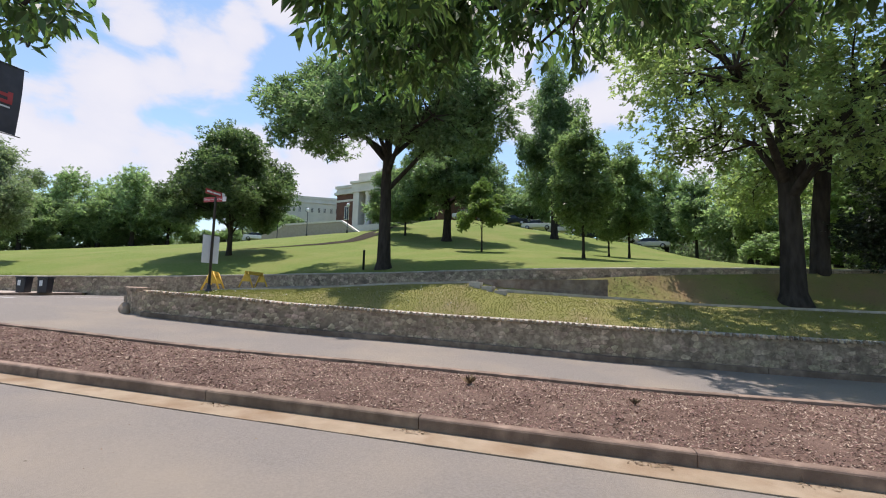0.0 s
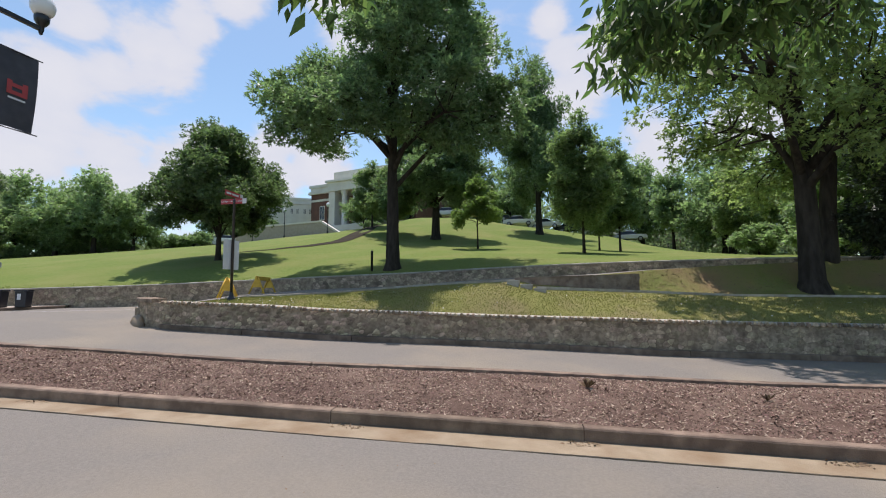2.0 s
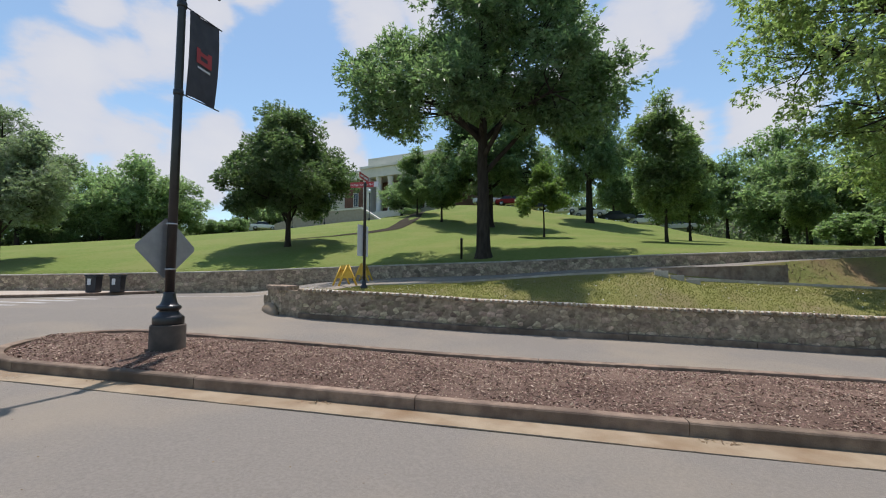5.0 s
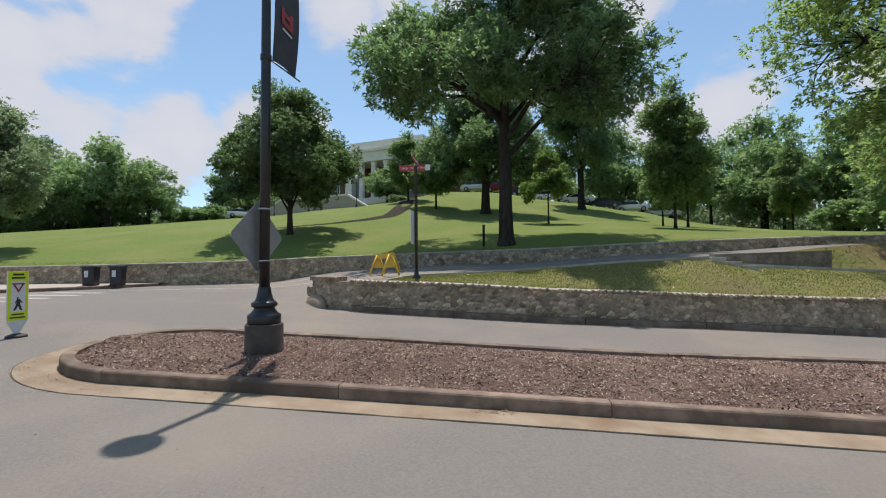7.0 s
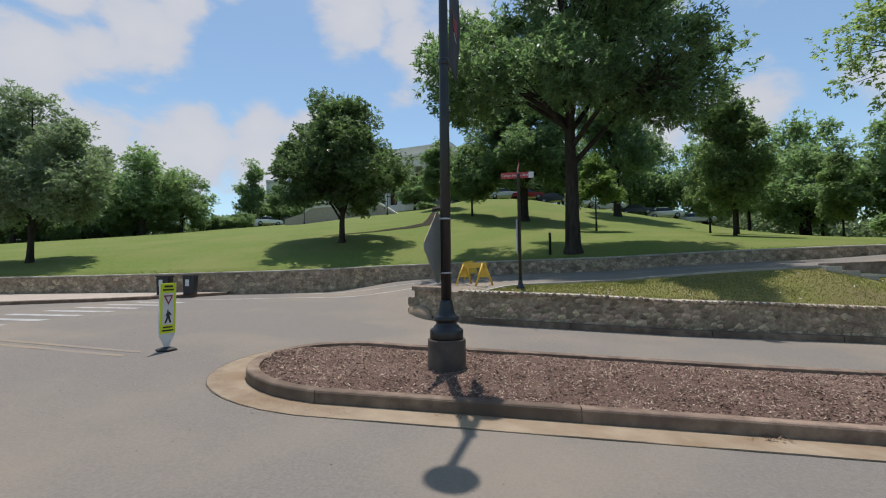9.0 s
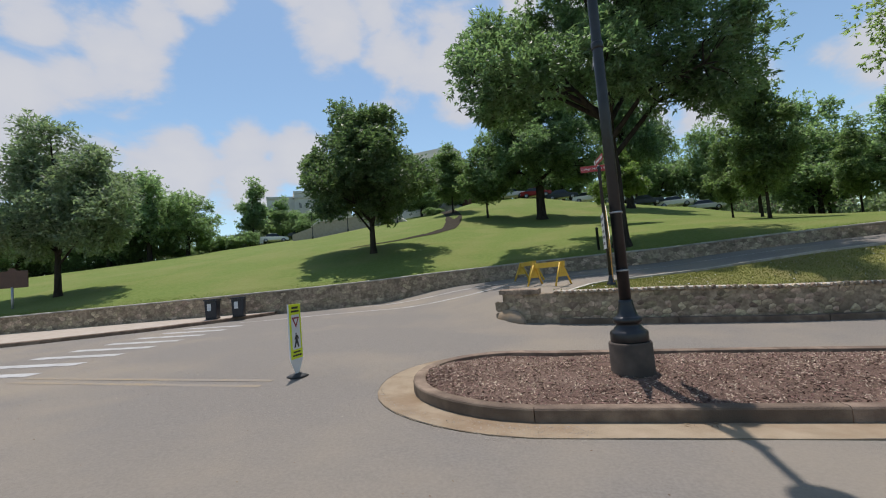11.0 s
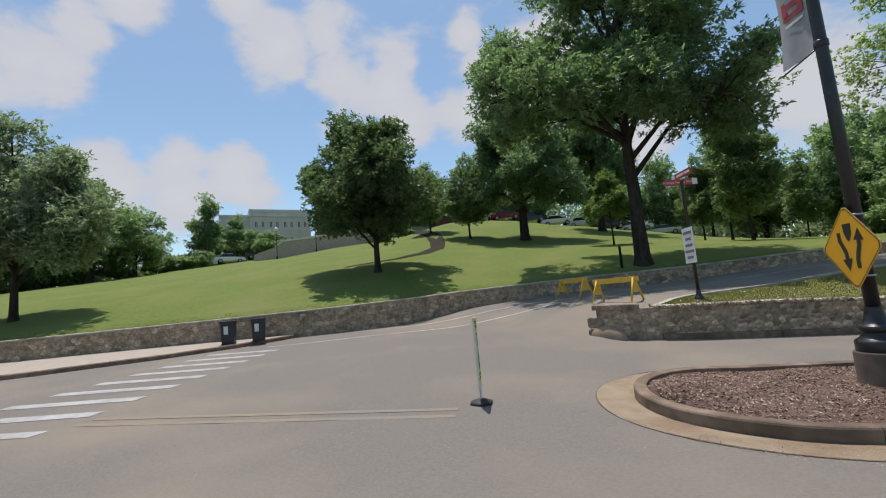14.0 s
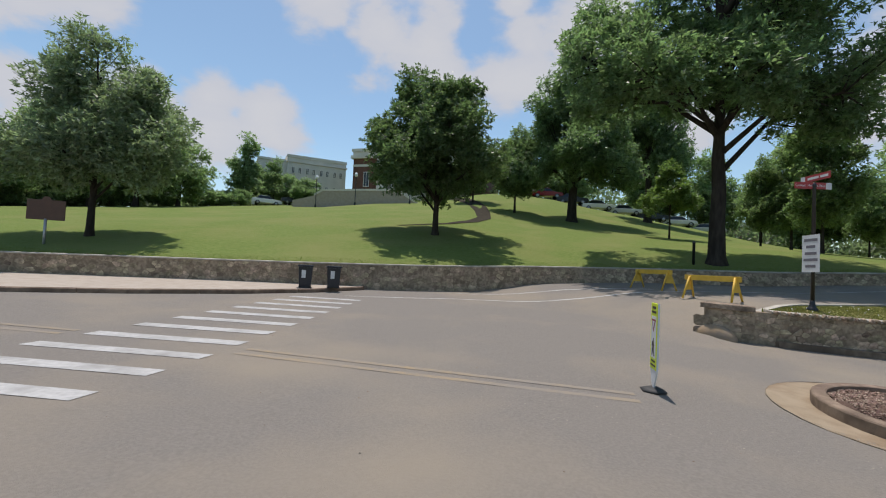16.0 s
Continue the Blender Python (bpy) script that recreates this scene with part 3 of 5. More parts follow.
# ---- trees ----
def make_tree(name, label, seed, height, trunk_r, fork, lobes, leaf_mat, tips, spray, leaf, width=0.34, droop=0.35, clump=0.9, even=1.0, fold=False, loose=0.3, group="", bark=BARK, lean=(0, 0)):
    """A tree at its foot: a tapered trunk that forks into limbs, one to each lobe (x, y, z, rx, rz), and sprays of leaves on twigs in the lobes."""
    rng = np.random.default_rng(seed)
    verts, faces = [], []

    def tube(points, radii, sides):
        k = len(verts)
        v, f = tube_rings(points, radii, sides)
        verts.extend(v)
        faces.extend([tuple(i + k for i in g) for g in f])

    top = Vector((lean[0], lean[1], height * 0.72))
    spine = [Vector((0, 0, -0.25)), Vector((0, 0, 0.05)), Vector((0, 0, 0.35))]
    radii = [trunk_r * 1.7, trunk_r * 1.35, trunk_r * 1.08]
    for i in range(1, 9):
        f = i / 8
        wob = Vector(rng.normal(0, trunk_r * 0.35, 3))
        wob.z = 0
        spine.append(Vector((0, 0, 0.35)).lerp(top, f) + wob * f)
        radii.append(trunk_r * (1.0 - 0.30 * min(f * 2, 1)) * (1 - 0.75 * max(f - 0.35, 0)))
    tube(spine, radii, 12)
    sizes = np.array([o[3] * o[3] * o[4] for o in lobes]) ** even
    counts = np.maximum((tips * sizes / sizes.sum()), 3).astype(int)
    centres, outs = [], []
    for (cx, cy, cz, r, rz, *after), count in zip(lobes, counts):
        c = Vector((cx, cy, cz))
        start_z = min(max(cz - rz * 0.9 - 0.6 * math.hypot(cx, cy), fork), height * 0.55) + rng.uniform(0, 0.13) * height
        f = start_z / top.z
        start = Vector((lean[0] * f, lean[1] * f, start_z))
        if after:
            start = Vector(lobes[after[0]][:3])
        mid = start.lerp(c, 0.5) + Vector((rng.normal(0, 0.25), rng.normal(0, 0.25), 0.13 * (c - start).length))
        limb = [start, start.lerp(mid, 0.5), mid, mid.lerp(c, 0.6), c]
        r0 = min(trunk_r * 0.42, 0.05 * (c - start).length + 0.02) * (0.55 if after else 1.0)
        tube(limb, [r0, r0 * 0.8, r0 * 0.62, r0 * 0.45, r0 * 0.25], 7)
        # boughs: clumps of twigs spread over the shell of the lobe, with gaps between them
        clumps = max(5, min(60, int(12.0 * r * rz / max(clump * 4.0, 0.5))))
        per = max(2, count // clumps)
        for k in range(clumps):
            d = rng.normal(0, 1, 3)
            d /= np.linalg.norm(d)
            d[2] = d[2] * 0.9 + 0.08
            q = np.array([cx, cy, cz]) + d * np.array([r, r, rz]) * (0.35 + 0.65 * rng.random())
            span = clump * (0.65 + 0.75 * rng.random())
            o = rng.normal(0, 1, (per, 3))
            o /= np.linalg.norm(o, axis=1)[:, None]
            pts = q + o * (rng.random(per) ** 0.5)[:, None] * np.array([span, span, span * 0.85])
            centres.append(pts)
            outs.append(o * 0.6 + d * 0.6)
            a = limb[2 + int(rng.integers(0, 3))]
            p = Vector(q)
            tube([a, a.lerp(p, 0.55) + Vector(rng.normal(0, 0.12, 3)), p], [r0 * 0.32, r0 * 0.2, 0.012], 5)
    centres, outs = np.concatenate(centres), np.concatenate(outs)
    n = len(centres) * spray
    base = np.repeat(centres, spray, axis=0) + rng.normal(0, leaf * loose, (n, 3))
    way = rng.normal(0, 1, (n, 3)) * np.array([0.85, 0.85, 0.5]) + np.repeat(outs, spray, axis=0) * 0.55
    way[:, 2] -= droop
    way /= np.linalg.norm(way, axis=1)[:, None]
    side = np.cross(way, rng.normal(0, 0.7, (n, 3)) + np.array([0, 0, 1.0]))
    side /= np.linalg.norm(side, axis=1)[:, None] + 1e-6
    size = leaf * (0.65 + 0.7 * rng.random(n))[:, None]
    if fold:
        # each leaf in two halves, folded along its midrib, with a drooping tip
        rib = np.cross(side, way) * size
        mid, tip = base + way * size * 0.45 - rib * 0.05, base + way * size - rib * 0.12
        halves = [np.stack([base, base + way * size * 0.38 + side * size * width * k + rib * 0.06, tip, mid], axis=1)[:, :: (1 if k > 0 else -1)] for k in (1, -1)]
        quads = np.concatenate(halves)
    else:
        quads = np.stack([base - side * size * width * 0.7, base + way * size * 0.3 + side * size * width, base + way * size], axis=1)
    tree = thing(name, pose(0, 0, 0), label, "tree", group)
    piece("trunk", mesh_from("trunk", verts, faces, bark, True), tree)
    piece("crown", cards("crown", quads, leaf_mat), tree)
    return tree


def set_at(ob, x, y, z=None, turn=0, size=1.0):
    ob.matrix_basis = Matrix.Translation((x, y, hill_z(x, y) if z is None else z)) @ pose(0, 0, 0, 0, 0, turn) @ Matrix.Scale(size, 4)
    return ob


def copy_at(ob, x, y, z=None, turn=0, size=1.0, tall=1.0):
    old = ob.matrix_basis.copy()
    ob.matrix_basis = Matrix.Identity(4)
    c = copy_thing(ob, Matrix.Identity(4))
    ob.matrix_basis = old
    c.matrix_basis = Matrix.Translation((x, y, hill_z(x, y) if z is None else z)) @ pose(0, 0, 0, 0, 0, turn) @ Matrix.Diagonal((size, size, size * tall, 1))
    return c


pecan = make_tree("pecan_tree", "tall spreading pecan with a forked dark trunk on the lawn", 4, 17.0, 0.34, 4.0,
                  [(1.5, -2.8, 10.4, 2.4, 2.0), (3, -0.3, 15.4, 2.2, 2.4), (-4, 1.5, 8.3, 2.3, 1.6), (-1, -0.4, 14.6, 2.2, 2.9), (3.3, 3.2, 12.8, 2.4, 2.0), (-4.6, 2, 11.6, 2.6, 1.7), (2.1, 3.2, 16, 2.3, 1.9), (1.7, -2.6, 13.9, 2.3, 2.2), (-6, -0.5, 9.3, 2.0, 2.4), (5.4, 0.7, 7.5, 2.3, 2.4), (-1, 3.7, 12.6, 2.4, 1.8), (-1.6, 3.7, 9.4, 2.3, 1.8), (3.1, 0, 11, 2.2, 2.2), (-0.7, -0.2, 9.3, 2.3, 2.7), (3.5, -2.2, 6.9, 2.4, 2.4), (-1.1, 3.3, 16, 2.2, 1.8), (-3.7, -2.2, 7.8, 2.2, 2.5), (-0.3, -3.2, 7.2, 2.2, 1.8), (2.7, 3.2, 9, 2.3, 2.1)],
                  LEAF, 12500, 10, 0.24, 0.24, 0.1, clump=0.95)
set_at(pecan, -10.9, 20.0)
part("tag", turned([(0.05, -0.39), (0.09, -0.39), (0.09, -0.37), (0.05, -0.37)], 14, pose(0, 0, 2.6, 90, 0, 0) @ pose(0, 0, 0)), WHITE, pecan, "small pale ring tag")
maple = make_tree("maple_tree", "dense round maple with a short pale trunk on the lawn", 9, 9.4, 0.17, 1.2,
                  [(-1, 0.7, 8.3, 1.7, 1.6), (-0.7, -2.7, 3.2, 1.7, 1.6), (-2, 2.4, 7.9, 1.6, 1.6), (-3.1, 1.5, 6.4, 1.8, 1.4), (1.4, 0.3, 6.1, 1.8, 1.6), (0.6, -1.7, 7.2, 1.8, 1.3), (-2.8, 0.6, 4.1, 1.7, 1.7), (0, 3, 3.6, 1.7, 1.5), (1, -2.6, 5.4, 1.8, 1.4), (1.9, 1.1, 3.8, 1.8, 1.6), (2, -1.7, 3.2, 1.8, 1.6), (-1.9, -1.2, 5.5, 1.8, 1.7), (-0.8, 0.1, 3.4, 2.0, 1.7), (-2.4, 2.8, 4.2, 1.5, 1.7), (-0.2, 3, 6, 1.8, 1.6), (-0.3, -0.2, 5.6, 2.1, 2.1)],
                  LEAF_DARK, 13000, 10, 0.19, 0.32, 0.15, clump=0.85)
set_at(maple, -24.45, 22.65)
left_tree = make_tree("ash_tree", "airy grey-green tree with a slim trunk near the wall", 12, 10.0, 0.15, 1.4,
                      [(0, 0, 4.8, 3.4, 2.6), (-2.0, -0.6, 3.3, 2.0, 1.3), (2.2, 0.2, 3.2, 2.0, 1.3), (0.3, -1.8, 3.5, 1.8, 1.4), (-1.5, 0.2, 6.5, 2.1, 1.8), (1.5, 0.3, 6.4, 2.0, 1.7), (-0.3, 0, 8.4, 1.5, 1.3), (-3.2, 0.3, 4.4, 1.5, 1.3), (3.2, 0.2, 4.4, 1.5, 1.3)],
                      LEAF_GREY_HAZE, 7500, 9, 0.2, 0.26, 0.1, clump=1.0)
set_at(left_tree, -38.7, 15.0)
oak = make_tree("oak_tree", "tall dark hilltop tree with a thick trunk", 21, 15.5, 0.42, 2.6,
                [(-3.6, -0.4, 5.0, 2.8, 2.2), (3.4, -0.3, 5.0, 2.8, 2.2), (0.2, -2.6, 5.4, 2.8, 2.4), (-2.6, 0, 7.6, 2.8, 2.2), (2.6, 0, 7.6, 2.8, 2.2), (-1.8, 0, 10.4, 2.8, 2.6), (1.8, 0.4, 10.8, 2.8, 2.6), (0.1, 0, 13.4, 2.2, 2.2), (0, 2.4, 8.0, 2.8, 2.6)],
                LEAF, 10500, 10, 0.27, 0.26, 0.2, clump=1.15)
set_at(oak, -14.9, 40.2)
sapling = make_tree("young_tree", "small bright green young tree on the lawn", 30, 6.4, 0.07, 1.5,
                    [(0, 0, 3.4, 1.9, 1.5), (-0.8, -0.3, 2.5, 1.2, 0.8), (0.9, -0.2, 2.6, 1.2, 0.8), (0, -0.2, 4.8, 1.3, 1.3)],
                    LEAF_BRIGHT, 2300, 8, 0.19, 0.32, 0.2, clump=0.5)
set_at(sapling, -9.0, 32.1, size=0.93)
pear = make_tree("linden_tree", "upright oval tree with a thin trunk on the lawn", 34, 9.6, 0.09, 1.6,
                 [(0, 0, 3.6, 2.1, 2.0), (0.1, -0.2, 4.8, 2.1, 2.0), (0, 0.1, 6.2, 1.7, 2.0), (0, 0, 7.6, 1.1, 1.6), (-0.8, -0.4, 2.9, 1.4, 1.1), (0.9, 0.3, 3.0, 1.4, 1.1), (0, 0, 8.8, 0.5, 0.9)],
                 LEAF_LINDEN, 5600, 9, 0.17, 0.32, 0.1, clump=0.8, group="young trees on the lawn")
set_at(pear, -1.35, 28.6)
copy_at(pear, 1.7, 37.1, turn=70)
copy_at(pear, 0.2, 38.5, turn=150, size=0.8)
copy_at(pear, -20.2, 41.6, turn=200, size=1.2, tall=0.75)
copy_at(pear, -24.9, 46.6, turn=20, size=1.15, tall=0.75)
copy_at(pear, 12.1, 44.2, turn=250, size=0.9)
great = make_tree("hackberry_tree", "huge old tree with thick fluted trunks on the slope", 44, 19.0, 0.36, 3.4,
                  [(3.7, -4.9, 14.4, 2.8, 2.8), (-2, 0.3, 6.2, 2.5, 2.2), (5.8, -1, 14.5, 2.8, 3.1), (-2.4, -4.2, 6.6, 2.3, 2.0), (6.1, 1.4, 9.6, 3.0, 3.0), (5.3, 1.7, 4.6, 2.9, 2.1), (4.5, 3.7, 14.9, 2.9, 2.9), (-2.4, 3.4, 9.8, 2.6, 3.0), (-1, 4, 15, 3.0, 2.5), (-0.7, -4.8, 10.6, 2.6, 3.2), (2, -1.2, 7, 2.6, 2.5), (-4, -1.9, 10.2, 2.5, 2.5), (5, -3.2, 5.8, 2.8, 2.1), (0.4, -2.6, 5, 1.8, 1.3), (1.1, -0.5, 12.9, 2.6, 3.2), (2.1, 4.8, 10.5, 2.6, 3.0), (4.3, -4.5, 9.3, 3.0, 2.9), (-3.1, -0.8, 14.5, 2.8, 2.4), (1.2, 4.7, 5.6, 2.9, 2.1)],
                  LEAF_LIGHT, 13000, 10, 0.19, 0.3, 0.3, clump=1.05)
set_at(great, 5.9, 17.9, slope_z(5.9, 17.9))
stem = [Vector((1.5 + 0.05 * k * k * 0.3, 2.0 + 0.06 * math.sin(k), -0.3 + 1.25 * k)) for k in range(9)]
piece("trunk", mesh_from("trunk", *tube_rings(stem, [0.46, 0.33, 0.29, 0.27, 0.25, 0.23, 0.2, 0.16, 0.1], 12), BARK, True), great)
holly = make_tree("holly_tree", "dense dark evergreen with boughs down to the ground", 47, 8.5, 0.2, 0.5,
                  [(0, 0, 2.2, 2.4, 2.0), (0, 0, 4.6, 2.0, 2.0), (0, 0, 6.8, 1.3, 1.5), (-1.4, -0.6, 1.6, 1.5, 1.3), (1.4, -0.4, 1.6, 1.5, 1.3)], LEAF_HOLLY, 4500, 9, 0.16, 0.34, 0.1, clump=0.9)
set_at(holly, 10.6, 21.0, slope_z(10.6, 21.0))
copy_at(oak, -5.5, 50.0, turn=110, size=0.9, tall=1.5)

# woods and single trees farther off, with haze painted into their leaf colour
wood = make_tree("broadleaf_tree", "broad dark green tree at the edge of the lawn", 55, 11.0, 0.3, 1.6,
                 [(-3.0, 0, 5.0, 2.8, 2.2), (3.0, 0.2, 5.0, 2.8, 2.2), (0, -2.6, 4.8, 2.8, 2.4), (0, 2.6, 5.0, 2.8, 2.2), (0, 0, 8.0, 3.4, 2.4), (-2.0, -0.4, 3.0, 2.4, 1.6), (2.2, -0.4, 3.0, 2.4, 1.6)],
                 LEAF_WOOD_HAZE, 3100, 8, 0.36, 0.34, 0.2, clump=1.6, group="trees round the lawn")
set_at(wood, -63.2, 41.5, size=1.02)
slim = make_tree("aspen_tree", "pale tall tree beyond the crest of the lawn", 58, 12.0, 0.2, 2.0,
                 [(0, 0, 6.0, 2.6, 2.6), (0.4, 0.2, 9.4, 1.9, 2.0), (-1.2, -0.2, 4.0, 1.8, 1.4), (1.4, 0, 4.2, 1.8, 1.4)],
                 LEAF_WOOD_HAZE, 2400, 9, 0.3, 0.34, 0.2, clump=1.25, group="trees round the lawn")
set_at(slim, -64.0, 62.0)
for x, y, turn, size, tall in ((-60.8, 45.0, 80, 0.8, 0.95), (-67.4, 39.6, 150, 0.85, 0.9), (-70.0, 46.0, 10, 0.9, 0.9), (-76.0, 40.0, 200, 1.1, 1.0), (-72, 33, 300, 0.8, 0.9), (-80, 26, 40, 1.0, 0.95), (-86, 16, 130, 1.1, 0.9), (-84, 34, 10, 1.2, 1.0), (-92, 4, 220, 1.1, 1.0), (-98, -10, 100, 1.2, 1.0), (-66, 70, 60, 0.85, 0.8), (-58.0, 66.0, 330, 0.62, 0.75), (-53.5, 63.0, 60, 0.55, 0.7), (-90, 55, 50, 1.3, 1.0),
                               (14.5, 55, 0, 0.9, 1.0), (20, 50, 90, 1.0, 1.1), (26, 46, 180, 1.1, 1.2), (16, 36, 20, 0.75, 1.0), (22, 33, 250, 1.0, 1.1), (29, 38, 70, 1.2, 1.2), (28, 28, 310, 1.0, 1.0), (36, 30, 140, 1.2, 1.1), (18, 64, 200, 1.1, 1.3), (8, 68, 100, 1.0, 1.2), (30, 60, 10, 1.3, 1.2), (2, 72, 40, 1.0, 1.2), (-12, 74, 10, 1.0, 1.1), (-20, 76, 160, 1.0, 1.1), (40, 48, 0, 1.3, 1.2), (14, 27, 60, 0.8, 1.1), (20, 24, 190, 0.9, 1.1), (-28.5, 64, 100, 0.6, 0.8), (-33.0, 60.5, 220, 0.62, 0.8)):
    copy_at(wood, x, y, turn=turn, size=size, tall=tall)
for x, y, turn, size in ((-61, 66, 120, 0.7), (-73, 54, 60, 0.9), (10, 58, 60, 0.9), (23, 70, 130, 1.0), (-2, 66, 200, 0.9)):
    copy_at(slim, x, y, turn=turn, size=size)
bush = make_tree("shrub", "rounded clipped shrub at the crest of the lawn", 61, 2.6, 0.06, 0.3, [(0, 0, 1.2, 1.7, 1.2), (1.6, 0.2, 1.0, 1.4, 1.0), (-1.6, -0.2, 1.0, 1.4, 1.0)], LEAF_WOOD_HAZE, 1500, 8, 0.22, 0.34, 0.1, clump=0.55, group="shrubs at the crest")
set_at(bush, -62.5, 54.0)
for x, y, turn, size in ((-64.5, 52.5, 40, 1.1), (-60.0, 56.0, 100, 1.0), (-67.5, 41, 10, 1.1), (-63.5, 45, 70, 0.8), (-71, 36, 20, 1.0), (-77, 30, 60, 1.1), (-81, 22, 10, 1.2), (10.0, 33.5, 60, 0.9), (13.0, 31.0, 0, 1.0), (17, 29, 60, 1.1), (12, 25, 60, 0.8), (16, 24, 130, 0.9), (-30.3, 57, 10, 0.5), (22, 40, 0, 1.2), (27, 36, 50, 1.3), (33, 42, 50, 1.4)):
    copy_at(bush, x, y, turn=turn, size=size)

# street tree beside the walk: its crown and one low drooping limb hang over the island
street_tree = make_tree("street_tree", "street tree on the island with a low drooping limb", 71, 11.0, 0.22, 2.6,
                        [(0, 0, 8.0, 3.4, 2.4), (-7.40, -5.30, 4.10, 0.95, 0.60), (-8.36, -5.60, 3.75, 0.80, 0.45, 1), (-9.27, -5.64, 3.55, 0.72, 0.38, 2), (-10.10, -5.80, 3.56, 0.66, 0.30, 3), (-12.5, -6.2, 3.55, 0.26, 0.22, 4), (-7.70, -5.10, 3.65, 0.65, 0.35, 1), (-6.40, -4.10, 3.85, 0.80, 0.45, 1), (3, 0.5, 6.4, 2.6, 1.8), (-9.6, -4.3, 4.02, 0.5, 0.28, 2), (-8.9, -4.0, 4.2, 0.6, 0.3, 2), (-7.9, -3.6, 4.4, 0.7, 0.36, 1), (-10.25, -4.77, 3.9, 0.42, 0.3, 9), (-10.7, -4.6, 3.8, 0.38, 0.34, 12), (-10.85, -5.05, 3.85, 0.42, 0.28, 12)],
                        LEAF_STREET, 2700, 8, 0.12, 0.2, 0.9, clump=0.24, even=0.4, fold=True, loose=0.6)
set_at(street_tree, 9.2, 7.6, bed_z(9.2, 7.6))


# undergrowth and distant woods that close the view, their leaves paled for haze
def woods(name, label, line, depth, height, n, seed):
    rng = np.random.default_rng(seed)
    pts = path_points(line, 2.0)
    k = rng.integers(0, len(pts), n)
    base = np.array([[pts[i].x, pts[i].y] for i in k]) + rng.normal(0, depth, (n, 2))
    top = height * (0.55 + 0.45 * np.sin(base[:, 0] * 0.31) * np.cos(base[:, 1] * 0.27 + base[:, 0] * 0.11))
    z = np.array([hill_z(x, y) for x, y in base]) + rng.random(n) ** 0.8 * top
    p = np.column_stack([base, z])
    way, side = rng.normal(0, 1, (n, 3)), rng.normal(0, 1, (n, 3))
    way /= np.linalg.norm(way, axis=1)[:, None]
    side = np.cross(way, side)
    side /= np.linalg.norm(side, axis=1)[:, None]
    s = rng.uniform(0.3, 0.75, (n, 1))
    quads = np.stack([p, p + way * s * 0.5 + side * s * 0.35, p + way * s, p + way * s * 0.5 - side * s * 0.35], axis=1)
    return tagged(new(name, cards(name, quads, LEAF_GREY_HAZE)), label, "woods", kind="stuff")


woods("hedge_row", "tangled green undergrowth beyond the lawn", [(-112, -25), (-100, 0), (-88, 20), (-80, 34), (-73, 46), (-68, 56), (-66, 68), (-60, 80)], 1.8, 2.8, 20000, 81)
woods("far_woods", "green woods behind the trees", [(38, 22), (30, 34), (34, 50), (30, 70), (16, 80), (0, 82), (-14, 84), (-24, 84)], 2.2, 9.0, 30000, 82)


# ---- pavement, road markings ----
def far_kerb_y(x):
    return along(x, -110, -22, -60, -4.5, -40, 4.2, -32.6, 7.9, -30.4, 9.1, -28.2, 10.8, -26.6, 12.6, -25.6, 14.6)


sheets("pavement", PAVING, "pale concrete footway below the stone wall", "pavement",
       strip(steps(-110, -25.7, 0.6), lambda x: far_kerb_y(x) + 0.16, lambda x: far_wall_y(x) + 0.1, 8, lambda x, y: road_z(x, y) + 0.125))
far_kerb = tagged(new("kerb_far"), "stained concrete kerb of the footway", "kerb", kind="structure")
kp = path_points([(x, far_kerb_y(x)) for x in (-110, -60, -40, -32.6, -30.4, -28.2, -26.6, -25.6)], 0.6)
for i in range(0, len(kp) - 1, 5):
    cut = [p.copy() for p in kp[i:i + 6]]
    cut[-1] = cut[-2].lerp(cut[-1], 0.97)
    part("kerb_stone", fixed(*ribbon(cut, [(0, -0.1), (0, 0.11), (0.03, 0.135), (0.16, 0.135), (0.16, -0.1)], road_z)), KERB, far_kerb)
foot_pts = path_points([(x, near_wall_y(x) - 0.13) for x in (-13.9, -12.4, -10, -8, -5.2, 0, 6, 12, 30)], 0.6)
foot_kerb = tagged(new("kerb_wall_foot"), "dark stained concrete kerb at the foot of the wall", "kerb", kind="structure")
for i in range(0, len(foot_pts) - 1, 5):
    cut = [p.copy() for p in foot_pts[i:i + 6]]
    cut[-1] = cut[-2].lerp(cut[-1], 0.97)
    part("kerb_stone", fixed(*ribbon(cut, [(0, -0.1), (0, 0.125), (0.012, 0.14), (0.16, 0.15), (0.16, -0.1)], street_z)), KERB, foot_kerb)
# thin concrete edging where the bank meets the drive and the littered slope
edge_a = path_points([(x, drive_edge_y(x)) for x in (-14.0, -12.5, -10, -8, -6, -4)], 0.5)
eb = fixed(*ribbon(edge_a, [(-0.1, -0.1), (-0.1, 0.05), (0.12, 0.05), (0.12, -0.1)], road_z))
em = bpy.data.meshes.new("edging")
eb.to_mesh(em)
eb.free()
em.materials.append(CAPSTONE)
tagged(new("trim_drive_edging", em), "pale concrete edging beside the drive", "edging", kind="structure")
edge_b = path_points([(x, low_line_y(x) - 0.06) for x in (-3.3, 0, 3, 8, 30)], 0.5)
eb = fixed(*ribbon(edge_b, [(-0.08, -0.1), (-0.08, 0.07), (0.1, 0.07), (0.1, -0.1)], lambda x, y: low_line_z(x)))
em = bpy.data.meshes.new("edging")
eb.to_mesh(em)
eb.free()
em.materials.append(CAPSTONE)
tagged(new("trim_slope_edging", em), "narrow concrete edging at the foot of the slope", "edging", kind="structure")


